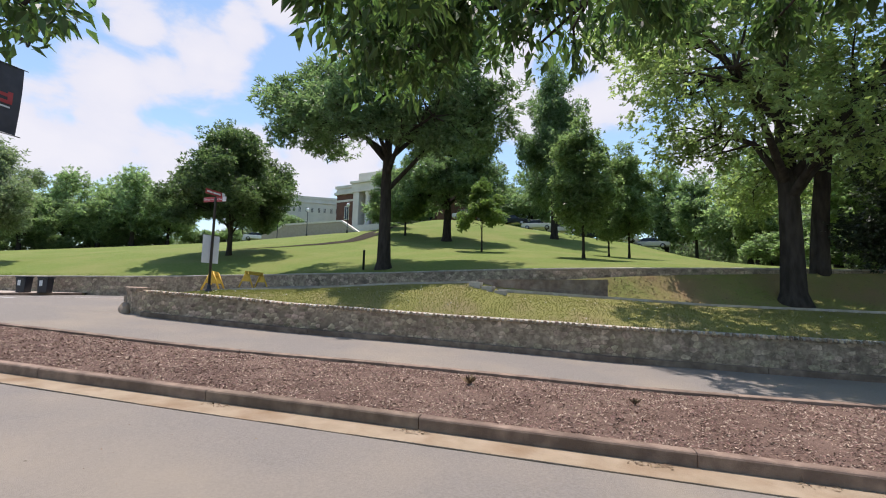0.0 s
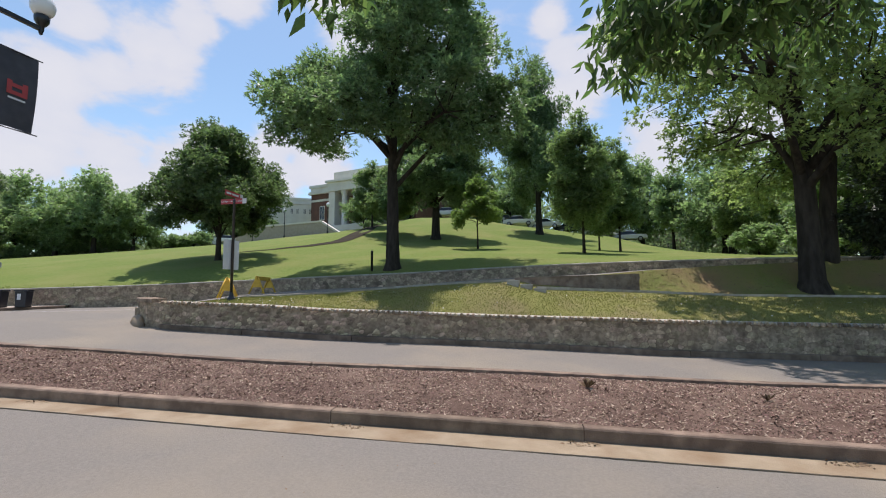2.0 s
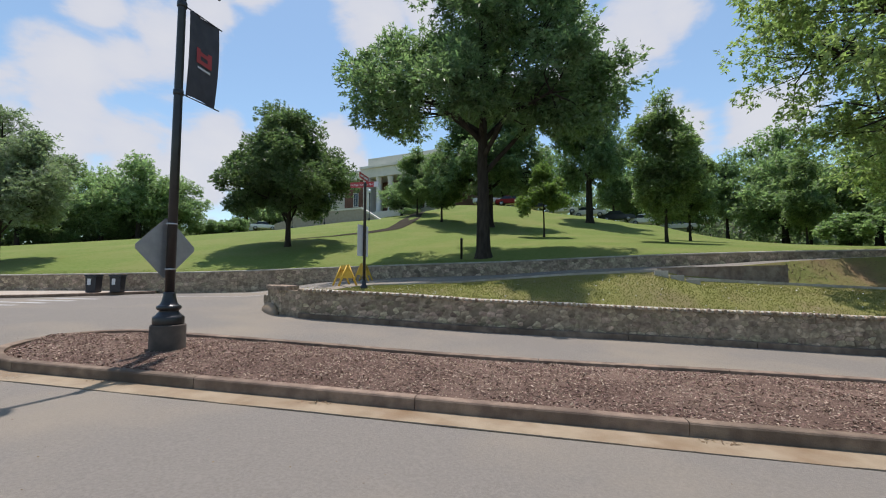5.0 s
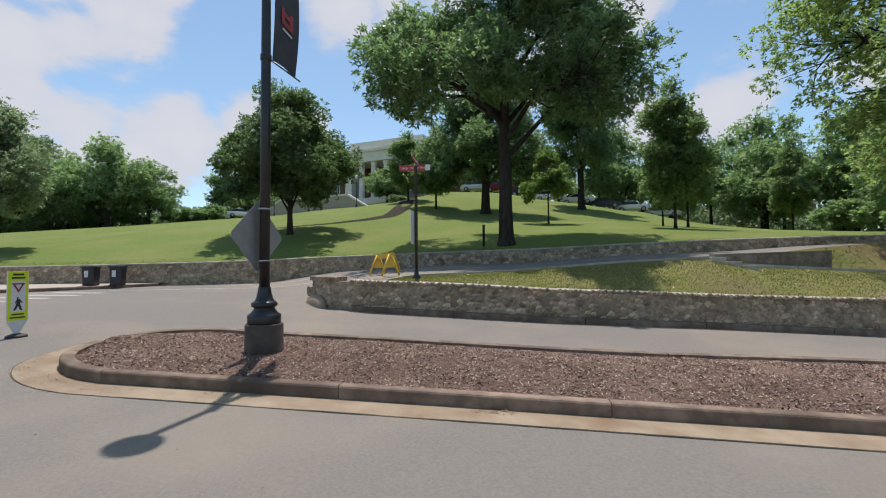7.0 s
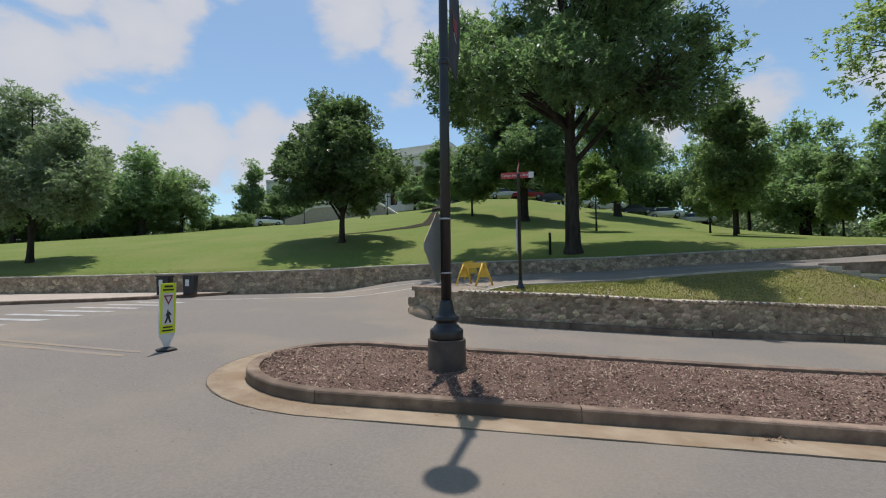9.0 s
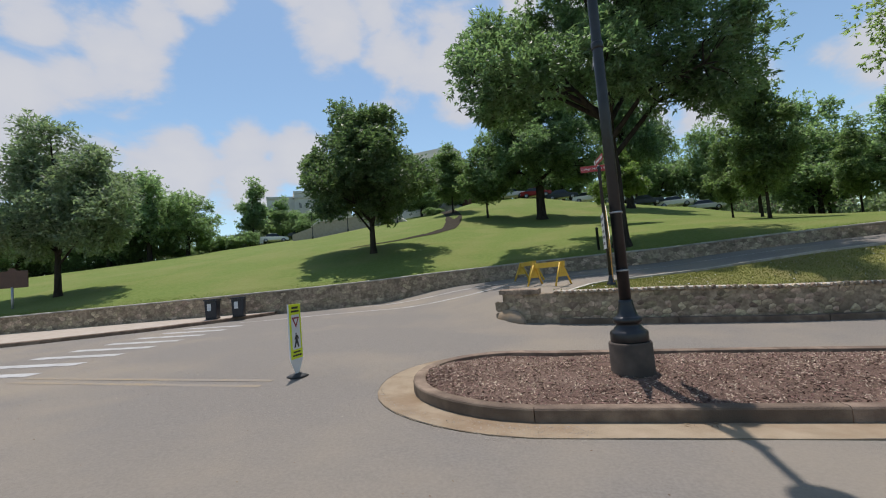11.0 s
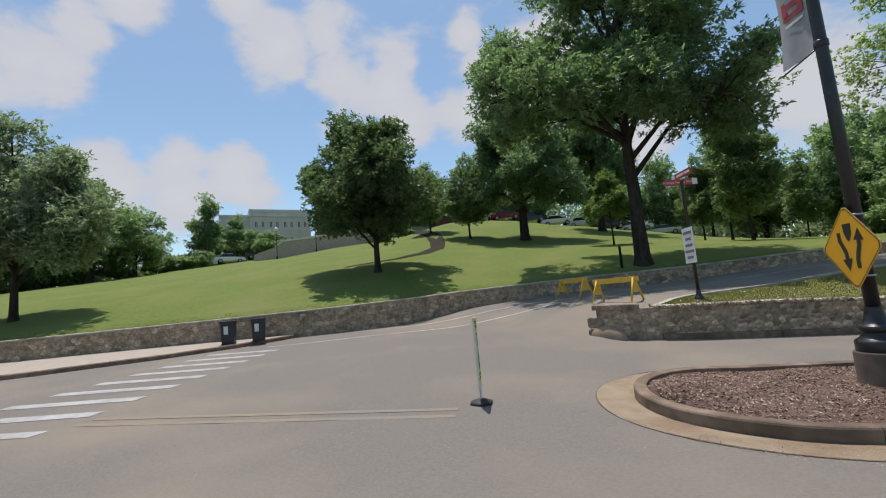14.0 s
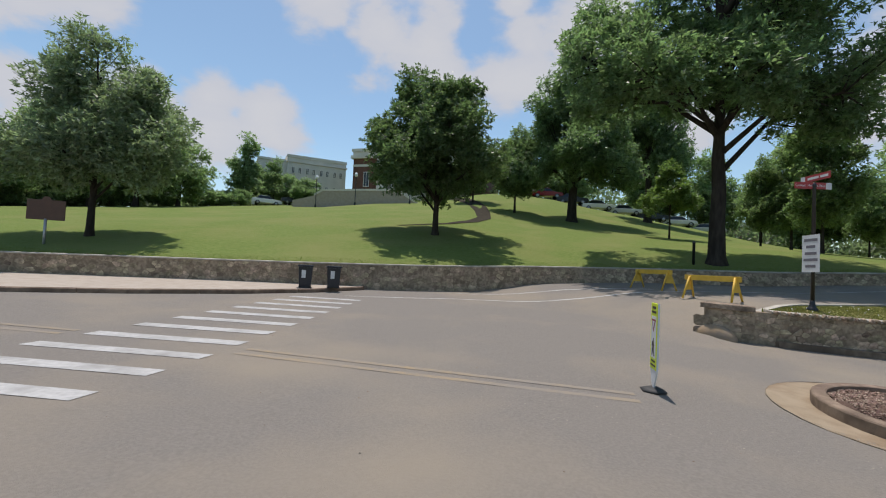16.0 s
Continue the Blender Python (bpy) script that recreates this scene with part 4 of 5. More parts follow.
def marking(corners, mat, name, parent, n=6):
    """A painted stripe lying 5 mm over the road, between two corner pairs."""
    (ax, ay), (bx, by), (cx, cy), (dx, dy) = corners
    verts, faces = [], []
    for i in range(n + 1):
        f = i / n
        for x, y in ((ax + (bx - ax) * f, ay + (by - ay) * f), (dx + (cx - dx) * f, dy + (cy - dy) * f)):
            verts.append((x, y, road_z(x, y) + 0.006))
    for i in range(n):
        faces.append((2 * i, 2 * i + 2, 2 * i + 3, 2 * i + 1))
    return piece(name, mesh_from(name, verts, faces, mat), parent)


crossing = tagged(new("road_marking_crossing"), "worn white ladder stripes of a pedestrian crossing", "crosswalk", kind="structure")
for i in range(13):
    y = 0.52 + i * 0.916
    e = -23.80 - 0.062 * i
    marking([(-26.7, y - 0.55), (e, y - 0.30), (e, y), (-26.7, y - 0.25)], PAINT, "stripe", crossing)
centre = tagged(new("road_marking_centre"), "faded double yellow centre line", "road marking", kind="structure")
for o in (0.0, 0.28):
    marking([(-23.85, 4.33 + o), (-18.3, 4.22 + o), (-18.3, 4.33 + o), (-23.85, 4.44 + o)], PAINT_YELLOW, "stripe", centre, 12)
    marking([(-60, 3.0 + o), (-27.0, 4.40 + o), (-27.0, 4.52 + o), (-60, 3.12 + o)], PAINT_YELLOW, "stripe", centre, 20)
mouth = tagged(new("road_marking_mouth"), "thin worn white lines across the mouth of the drive", "road marking", kind="structure")
for line in (((-25.4, 12.2), (-22.0, 13.4), (-18.3, 14.0), (-14.3, 14.5)), ((-22.5, 15.4), (-18.0, 15.8), (-14.9, 15.3))):
    for (ax, ay), (bx, by) in zip(line, line[1:]):
        marking([(ax, ay), (bx, by), (bx, by + 0.12), (ax, ay + 0.12)], PAINT_FAINT, "stripe", mouth, 12)
marking([(-14.4, 14.6), (-5.0, 16.3), (-5.0, 16.38), (-14.4, 14.68)], PAINT_FAINT, "stripe", mouth, 20)

# dirt path worn round the lawn
path_line = [(-29.5, 60), (-26.5, 51), (-24.0, 43), (-23.1, 38.5), (-22.6, 34.5), (-23.2, 31.0), (-24.6, 28.2), (-27.5, 25.6)]
pv, pf = [], []
pp = path_points(path_line, 0.8)
for i, p in enumerate(pp):
    d = (pp[min(i + 1, len(pp) - 1)] - pp[max(i - 1, 0)]).normalized()
    w = 0.75 * min(1, (len(pp) - i) / 22) + 0.08
    for s in (-1, 1):
        q = p + Vector((-d.y, d.x)) * w * s
        pv.append((q.x, q.y, hill_z(q.x, q.y) + 0.03))
for i in range(len(pp) - 1):
    pf.append((2 * i, 2 * i + 1, 2 * i + 3, 2 * i + 2))
DIRT = material("dark_path_asphalt", (0.06, 0.052, 0.04), (0.045, 0.04, 0.03), 4.0, 1.0, 0.4, 40.0, gloss=0.02)
tagged(new("path", mesh_from("path", pv, pf, DIRT)), "dark curving path down the lawn", "path", kind="structure")


# ---- lamp post on the island ----
lamp = thing("street_lamp", pose(-12.98, 4.85, 0.33), "black cast street lamp with twin globes on a concrete pedestal", "street lamp")
part("pedestal", turned([(0.285, -0.15), (0.285, 0.02), (0.275, 0.05), (0.272, 0.53), (0.262, 0.55)], 32), PEDESTAL, lamp, "stained concrete drum pedestal")
part("base", turned([(0.235, 0.55), (0.24, 0.56), (0.24, 0.665), (0.232, 0.685), (0.192, 0.71), (0.172, 0.74), (0.152, 0.76), (0.148, 0.79), (0.172, 0.798), (0.186, 0.815), (0.188, 0.845), (0.176, 0.868), (0.158, 0.875), (0.142, 0.885), (0.12, 0.93), (0.102, 1.0), (0.092, 1.06), (0.09, 1.09), (0.078, 1.10)], 24), BLACK, lamp, "stepped black cast-iron base")
part("pole", turned([(0.078, 1.09), (0.072, 4.0), (0.062, 7.0), (0.07, 7.02), (0.07, 7.08), (0.05, 7.12), (0.03, 7.2), (0.012, 7.26)], 20), BLACK, lamp)
for z in (4.62, 6.25):
    part("band", turned([(0.076, z - 0.05), (0.083, z - 0.04), (0.083, z + 0.04), (0.076, z + 0.05)], 20), BLACK, lamp)
for s in (-1, 1):
    arm = part("arm", boxes(((-0.04, min(0.04 * s, 0.84 * s), 6.92), (0.04, max(0.04 * s, 0.84 * s), 7.01)), bevel=0.01), BLACK, lamp)
    cup = part("lantern", turned([(0.02, 6.84), (0.035, 6.87), (0.045, 6.92), (0.05, 7.02), (0.085, 7.06), (0.13, 7.14), (0.14, 7.24), (0.12, 7.27)], 20, pose(0, 0.8 * s, 0)), BLACK, lamp)
    part("globe", turned([(0.10, 7.26), (0.17, 7.31), (0.215, 7.40), (0.225, 7.50), (0.205, 7.60), (0.15, 7.69), (0.07, 7.74), (0.03, 7.79), (0.01, 7.82)], 20, pose(0, 0.8 * s, 0)), GLOBE, cup, "frosted white globe")
for z in (4.62, 6.25):
    part("banner_rod", rod([(0.02, 0.05, z), (0.04, 0.86, z - 0.02)], 0.012, 6), BLACK, lamp)


def cloth(name, off, mat, parent, label):
    verts, faces, nu, nv = [], [], 8, 14
    for j in range(nv + 1):
        for i in range(nu + 1):
            u, v = i / nu, j / nv
            bow = 0.05 * math.sin(math.pi * v) * (0.3 + 0.7 * u) + 0.03 * math.sin(5 * u + 2 * v)
            verts.append((0.03 + bow + off, 0.12 + 0.66 * u, 4.63 + 1.61 * v))
    for j in range(nv):
        for i in range(nu):
            a = j * (nu + 1) + i
            faces.append((a, a + 1, a + nu + 2, a + nu + 1))
    return piece(name, mesh_from(name, verts, faces, mat, True), parent, None, label)


banner = cloth("banner", 0.0, BANNER, lamp, "charcoal cloth street banner with a red emblem")
# the reverse side is a second, paler sheet just behind the charcoal one
back_face = cloth("banner_lining", -0.006, BANNER_GREY, lamp, "pale grey reverse of the banner")


def bow_x(u, v):
    return 0.03 + 0.05 * math.sin(math.pi * v) * (0.3 + 0.7 * u) + 0.03 * math.sin(5 * u + 2 * v)


def emblem(u0, u1, v0, v1, off, mat, parent):
    verts = [(bow_x(u, v) + off, 0.12 + 0.66 * u, 4.63 + 1.61 * v) for u, v in ((u0, v0), (u1, v0), (u1, v1), (u0, v1))]
    return piece("emblem", mesh_from("emblem", verts, [(0, 1, 2, 3)], mat), parent)


for u0, u1, v0, v1, m in ((0.22, 0.78, 0.42, 0.47, RED), (0.22, 0.36, 0.47, 0.60, RED), (0.64, 0.78, 0.47, 0.60, RED), (0.36, 0.64, 0.52, 0.57, RED), (0.26, 0.74, 0.36, 0.385, WHITE)):
    emblem(u0, u1, v0, v1, 0.012, m, banner)
    emblem(u0, u1, v0, v1, -0.02, m, back_face)

# diamond warning sign strapped to the pole, facing the oncoming lane
sign = thing("warning_sign", pose(-13.10, 4.85, 2.19, 0, 0, -95), "yellow diamond divided-road warning sign strapped to the lamp post", "road sign")
sign.scale = (1.03, 1.0, 1.03)
R = 0.54


def diamond(r, c=0.05):
    k = c / 1.4142
    return [(-r + k, -k), (-k, -r + k), (k, -r + k), (r - k, -k), (r - k, k), (k, r - k), (-k, r - k), (-r + k, k)]


part("plate", plate(diamond(R), 0.003), ALUMINIUM, sign, "bare aluminium sign back")
part("face", plate(diamond(R - 0.003), 0.002, pose(0, -0.004, 0)), SIGN_YELLOW, sign, "yellow reflective face")
rim_bm = bmesh.new()
o_, i_ = diamond(R - 0.02), diamond(R - 0.034)
vo = [rim_bm.verts.new((x, -0.007, z)) for x, z in o_]
vi = [rim_bm.verts.new((x, -0.007, z)) for x, z in i_]
for k in range(8):
    rim_bm.faces.new((vo[k], vo[(k + 1) % 8], vi[(k + 1) % 8], vi[k]))
part("border", rim_bm, INK, sign)
at_face = pose(0, -0.0075, 0)
part("median", plate([(-0.075, 0.30), (0.075, 0.30), (0.065, 0.18), (0.03, 0.10), (0, 0.075), (-0.03, 0.10), (-0.065, 0.18)], 0.002, at_face), INK, sign)


def bent_arrow(points, w, tip_len, tip_w):
    pts = [Vector(p) for p in points]
    left, right = [], []
    for i, p in enumerate(pts):
        d = (pts[min(i + 1, len(pts) - 1)] - pts[max(i - 1, 0)]).normalized()
        nrm = Vector((-d.y, d.x))
        left.append(p + nrm * w), right.append(p - nrm * w)
    d = (pts[-1] - pts[-2]).normalized()
    nrm = Vector((-d.y, d.x))
    e = pts[-1]
    return [tuple(v) for v in left + [e + nrm * tip_w, e + d * tip_len, e - nrm * tip_w] + right[::-1]]


part("down_arrow", plate(bent_arrow([(-0.17, 0.20), (-0.165, 0.10), (-0.125, 0.02), (-0.085, -0.06), (-0.08, -0.14)], 0.033, 0.15, 0.085), 0.002, at_face), INK, sign)
part("up_arrow", plate(bent_arrow([(0.10, -0.26), (0.10, -0.16), (0.13, -0.06), (0.165, 0.02), (0.17, 0.08)], 0.033, 0.15, 0.085), 0.002, at_face), INK, sign)
for z in (-0.36, 0.40):
    part("strap", turned([(0.084, z - 0.012), (0.086, z - 0.008), (0.086, z + 0.008), (0.084, z + 0.012)], 20, pose(0, 0.12, 0)), ALUMINIUM, sign, "steel strap")

# ---- street-name post with a notice ----
post_z = bank_z(-12.5, 10.9)
name_post = thing("street_name_sign", pose(-12.5, 10.86, post_z), "black post with two crossed red street-name blades", "street sign")
part("foot", turned([(0.12, -0.1), (0.12, 0.03), (0.10, 0.06), (0.07, 0.10), (0.055, 0.2), (0.05, 0.24)], 18), BLACK, name_post)
part("post", turned([(0.045, 0.2), (0.042, 3.1), (0.05, 3.12), (0.05, 3.17), (0.02, 3.22)], 16), BLACK, name_post)
for z, yaw, words in ((3.14, 7, "College Heights Blvd"), (3.34, 98, "")):
    turn = pose(0, 0, z, 0, 0, yaw)
    blade = part("blade", boxes(((-0.48, -0.006, -0.085), (0.42, 0.006, 0.085)), bevel=0.003), RED, name_post, "faded red street-name blade")
    blade.matrix_basis = turn
    part("end_panel", boxes(((0.28, -0.009, -0.083), (0.42, 0.009, 0.083))), WHITE, blade, "white end panel")
    for s in (-1, 1):
        if words:
            for word, o in zip(words.split(), (-0.24, 0.06, 0.29)):
                lettering("lettering", word, 0.084, WHITE, blade, pose(-0.1 - o * s, 0.0085 * s, 0, 90, 0, 0 if s < 0 else 180))
        else:
            for a, b in ((-0.42, -0.18), (-0.14, 0.2)):
                part("text_bar", boxes(((a, 0.0065 * s - 0.001, -0.03), (b, 0.0065 * s + 0.001, 0.03))), WHITE, blade)
notice = thing("notice_sign", pose(-12.5, 10.86, post_z + 1.42, 0, 0, -90), "white notice board with lines of grey text on a black post", "sign")
part("board", plate([(-0.33, -0.47), (0.33, -0.47), (0.33, 0.47), (-0.33, 0.47)], 0.006, pose(0, -0.055, 0)), WHITE, notice)
for k, (w, z) in enumerate(((0.25, 0.34), (0.17, 0.17), (0.22, 0.0), (0.26, -0.16), (0.19, -0.32))):
    part("text_bar", boxes(((-w, -0.063, z - 0.035), (w, -0.059, z + 0.035))), material("notice_print", (0.16, 0.15, 0.17), None, rough=0.6), notice)

# ---- in-street yield sign ----
yz = road_z(-18.0, 4.79)
yield_sign = thing("crossing_sign", pose(-18.0, 4.79, yz, 0, 0, 88), "lime-yellow in-street yield to pedestrians sign on a rubber foot", "road sign")
part("foot", turned([(0.17, 0.0), (0.17, 0.02), (0.12, 0.04), (0.06, 0.06)], 6), RUBBER, yield_sign, "black rubber foot")
part("stem", plate([(-0.03, 0.05), (0.03, 0.05), (0.145, 0.26), (0.145, 0.30), (-0.145, 0.30), (-0.145, 0.26)], 0.02), WHITE, yield_sign)
panel = part("panel", boxes(((-0.15, -0.016, 0.29), (0.15, 0.016, 1.16)), bevel=0.008), LIME, yield_sign, "lime-yellow sheeted panel")
part("edge", boxes(((-0.155, -0.012, 0.285), (-0.148, 0.012, 1.165)), ((0.148, -0.012, 0.285), (0.155, 0.012, 1.165))), WHITE, panel)
for s in (-1, 1):
    y0 = 0.0175 * s
    f = pose(0, y0, 0)
    part("white_field", plate([(-0.105, 0.44), (0.105, 0.44), (0.105, 0.99), (-0.105, 0.99)], 0.003, f), WHITE, panel)
    g = pose(0, y0 + 0.003 * s, 0)
    part("triangle", plate([(-0.095, 0.95), (0.0, 0.78), (0.095, 0.95)], 0.002, g), MAROON, panel)
    part("triangle_field", plate([(-0.05, 0.925), (0.0, 0.835), (0.05, 0.925)], 0.002, pose(0, y0 + 0.005 * s, 0)), WHITE, panel)
    part("walker_symbol", plate([(-0.07, 0.47), (-0.035, 0.47), (0.0, 0.55), (0.03, 0.47), (0.065, 0.47), (0.03, 0.58), (0.03, 0.62), (0.06, 0.59), (0.065, 0.61), (0.03, 0.66), (0.0, 0.67), (0.01, 0.70), (-0.02, 0.70), (-0.02, 0.66), (-0.05, 0.60), (-0.04, 0.59), (-0.02, 0.61), (-0.03, 0.57)], 0.002, g), INK, panel)
    for w, z0, z1 in ((0.10, 1.03, 1.06), (0.08, 1.085, 1.12), (0.09, 0.385, 0.41), (0.11, 0.33, 0.355)):
        part("text_bar", boxes(((-w, y0 - 0.001, z0), (w, y0 + 0.001, z1))), INK, panel)


# ---- sawhorse barricades at the drive ----
def barricade(x, y, yaw, length, label):
    b = thing("barricade", pose(x, y, road_z(x, y), 0, 0, yaw), label, "barricade", "barricades across the drive")
    h = length / 2
    part("board", boxes(((-h, -0.025, 0.56), (h, 0.025, 0.72)), bevel=0.008), BARRICADE, b)
    for s in (-1, 1):
        ex = s * (h - 0.16)
        for k in (-1, 1):
            part("leg", rod([(ex + s * 0.05, k * 0.30, 0.0), (ex, k * 0.03, 0.68)], 0.035, 4), BARRICADE, b)
        part("gusset", plate([(-0.16, 0.26), (0.16, 0.26), (0.06, 0.60), (-0.06, 0.60)], 0.02, pose(ex + s * 0.05, 0, 0, 0, 0, 90)), BARRICADE, b)
    return b


barricade(-14.15, 12.5, -50, 1.6, "yellow wooden sawhorse barricade in the sun")
barricade(-14.95, 15.35, -68, 1.9, "yellow sawhorse barricade in tree shade")

# ---- wheeled bins ----
bin_z = road_z(-27, 13.2) + 0.125
bin_one = thing("litter_bin", pose(-27.15, 12.85, bin_z, 0, 0, 24), "dark navy square litter bin with a white label", "bin", "bins by the wall")
bb = boxes(((-0.29, -0.29, 0.04), (0.29, 0.29, 0.90)), bevel=0.05)
for v in bb.verts:
    k = 0.86 + 0.14 * v.co.z / 0.9
    v.co.x, v.co.y = v.co.x * k, v.co.y * k
part("body", bb, BIN, bin_one)
part("lid", boxes(((-0.32, -0.32, 0.90), (0.32, 0.32, 0.98)), bevel=0.03), BIN, bin_one)
part("flap", boxes(((-0.2, -0.335, 0.80), (0.2, -0.29, 0.90))), BLACK, bin_one)
part("label_plate", boxes(((-0.15, -0.297, 0.42), (0.02, -0.285, 0.76))), WHITE, bin_one, "white label")
part("base_rim", boxes(((-0.26, -0.26, 0.0), (0.26, 0.26, 0.06)), bevel=0.015), RUBBER, bin_one)
bin_one.scale = (0.8, 0.8, 0.8)
copy_thing(bin_one, pose(-26.3, 13.3, bin_z, 0, 0, 28))

# ---- brown marker on a post by the wall ----
mk = thing("historical_marker", pose(-38.4, 12.9, hill_z(-38.4, 12.9), 0, 0, 30), "brown lettered marker plaque on a pale post", "marker")
part("post", rod([(0, 0, -0.2), (0, 0, 1.0)], 0.05, 10), ALUMINIUM, mk)
part("plaque", boxes(((-0.62, -0.03, 0.95), (0.62, 0.03, 1.75)), bevel=0.03), RUST, mk)
part("crest", plate([(-0.18, 1.74), (0.18, 1.74), (0.08, 1.88), (-0.08, 1.88)], 0.05), RUST, mk)
stump = thing("bollard", pose(-11.95, 19.75, hill_z(-11.95, 19.75)), "slim black bollard beside the big trunk", "bollard")
part("shaft", turned([(0.06, -0.1), (0.06, 0.95), (0.07, 0.96), (0.07, 1.0), (0.03, 1.05)], 14), BLACK, stump)

# ---- steps at the head of the low wall ----
stair = thing("stone_steps", pose(-3.85, 13.75, 0), "two rough stone steps up to the drive", "steps")
for i in range(3):
    part("step", boxes(((-0.35 + 0.42 * i, -0.26 + 0.02 * i, 1.3 - 0.01 * i), (0.02 + 0.42 * i, 0.16 + 0.13 * i, 1.90 - 0.13 * i)), bevel=0.02), CAPSTONE, stair)

# ---- rounded concrete stop at the end of the near wall ----
nose = bmesh.new()
bmesh.ops.create_uvsphere(nose, u_segments=20, v_segments=12, radius=1.0)
for v in nose.verts:
    v.co.x, v.co.y, v.co.z = v.co.x * 0.46, v.co.y * 0.17, v.co.z * 0.30
    v.co += Vector((noise.noise(v.co * 3), noise.noise(v.co * 3 + Vector((5, 0, 0))), 0)) * 0.03
for f in nose.faces:
    f.smooth = True
NOSE = material("ochre_stained_concrete", (0.36, 0.25, 0.15), (0.28, 0.21, 0.145), 4.0, 0.9, 0.6, 40.0, third=(0.25, 0.2, 0.15), third_scale=2.0)
nose_thing = thing("wall_end_stop", pose(-15.1, 9.9, street_z(-15.3, 9.9) + 0.02, 0, 8, -28), "rounded ochre-stained concrete wedge at the wall's end", "kerb")
part("wedge", nose, NOSE, nose_thing)


# ---- buildings on the hilltop ----
def window_unit(parent, x, y, z, w, h, mat=LIMESTONE):
    win = part("window", boxes(((x - w / 2, y - 0.06, z), (x + w / 2, y + 0.02, z + h))), mat, parent)
    part("pane", boxes(((x - w / 2 + 0.12, y - 0.08, z + 0.12), (x - 0.05, y - 0.055, z + h - 0.12)), ((x + 0.05, y - 0.08, z + 0.12), (x + w / 2 - 0.12, y - 0.055, z + h - 0.12))), WINDOW, win)
    return win


hall = thing("campus_hall", pose(-62.4, 72.2, 0, 0, 0, 35), "pale limestone hall with small windows on the hilltop", "building")
part("wall", boxes(((0, 0, 7), (10.9, 14, 20.9)), ((-5, 0.6, 7), (0, 14, 20.0))), LIMESTONE, hall)
part("cornice", boxes(((-0.15, -0.2, 20.0), (11.1, 14.2, 20.25)), ((-0.1, -0.12, 20.9), (11.0, 14.1, 21.4)), ((-5.1, 0.45, 20.0), (-0.2, 14.1, 20.4))), LIMESTONE, hall)
for i in range(8):
    window_unit(hall, 1.1 + 1.15 * i + 0.25 * (i // 2), 0, 17.9, 0.6, 1.25)
    window_unit(hall, 1.1 + 1.15 * i + 0.25 * (i // 2), 0, 14.6, 0.6, 1.5)

temple = thing("portico_building", pose(-43.4, 66.6, -0.9, 0, 0, -8), "red brick building with a tall limestone column portico", "building")
part("brick_wall", boxes(((-5.0, 4.4, 8), (15.6, 27, 21.8)), ((-5.0, 1.6, 8), (-0.2, 4.4, 21.8))), BRICK, temple)
part("wing_cornice", boxes(((-5.4, 1.2, 20.6), (-0.25, 27.4, 21.1)), ((-5.1, 1.5, 21.1), (-0.25, 27.1, 21.8)), ((-5.3, 1.3, 21.8), (-0.35, 27.3, 22.3))), LIMESTONE, temple)
part("wing_band", boxes(((-5.06, 1.54, 19.2), (-0.25, 1.6, 19.6))), LIMESTONE, temple)
part("entablature", boxes(((0, 0, 20.4), (15.4, 4.6, 22.0)), ((-0.3, -0.3, 22.0), (15.7, 4.6, 22.4)), ((0.8, 0.8, 22.4), (14.8, 5.4, 24.0))), LIMESTONE, temple)
part("corner_pier", boxes(((0.2, 0.2, 13.0), (1.5, 4.4, 20.4))), LIMESTONE, temple)
part("stylobate", boxes(((-0.4, -1.2, 9), (15.8, 4.4, 13.9)), ((0, -0.4, 13.9), (15.4, 4.4, 14.2))), LIMESTONE, temple)
for i in range(5):
    part("column", turned([(0.62, 14.2), (0.62, 14.4), (0.5, 14.5), (0.47, 19.4), (0.5, 19.8), (0.62, 20.1), (0.64, 20.4)], 16, pose(3.2 + i * 2.4, 0.8, 0)), LIMESTONE, temple)
    d = part("doorway", boxes(((3.6 + i * 2.4, 4.26, 14.2), (5.2 + i * 2.4, 4.4, 19.6))), BRICK, temple)
    part("door_glass", boxes(((3.8 + i * 2.4, 4.2, 14.2), (5.0 + i * 2.4, 4.25, 17.2))), WINDOW, d)
for i in range(2):
    window_unit(temple, -2.4, 1.6, 10.5 + 5.2 * i, 1.1, 2.6)

terrace = thing("terrace_wall", pose(0, 0, 0), "weathered concrete terrace wall with a sloping stair cheek", "wall")
part("wall", plate([(-49.5, 6), (-32.4, 6), (-32.4, 9.6), (-35.2, 11.3), (-45.2, 11.1), (-46.4, 10.5), (-49.5, 9.8)], 0.6, pose(0, 52, 0)), PAVING, terrace)
part("coping", plate([(-46.4, 10.5), (-45.2, 11.1), (-35.2, 11.3), (-32.3, 9.55), (-32.3, 9.8), (-35.15, 11.55), (-45.25, 11.35), (-46.4, 10.75)], 0.8, pose(0, 52, 0)), LIMESTONE, terrace)
part("deck", boxes(((-45, 52.3, 6), (-36, 65, 10.6))), PAVING, terrace)
lodge = thing("brick_lodge", pose(0, 0, 0), "long tan brick building behind the trees", "building")
part("wall", boxes(((4, 84, 2), (34, 96, 11.5))), TAN_BRICK, lodge)
part("roof_edge", boxes(((3.7, 83.7, 11.5), (34.3, 96.3, 12.0))), LIMESTONE, lodge)
for i in range(10):
    window_unit(lodge, 6 + i * 2.9, 84, 8.6, 0.9, 1.2)
    window_unit(lodge, 6 + i * 2.9, 84, 5.2, 0.9, 1.2)

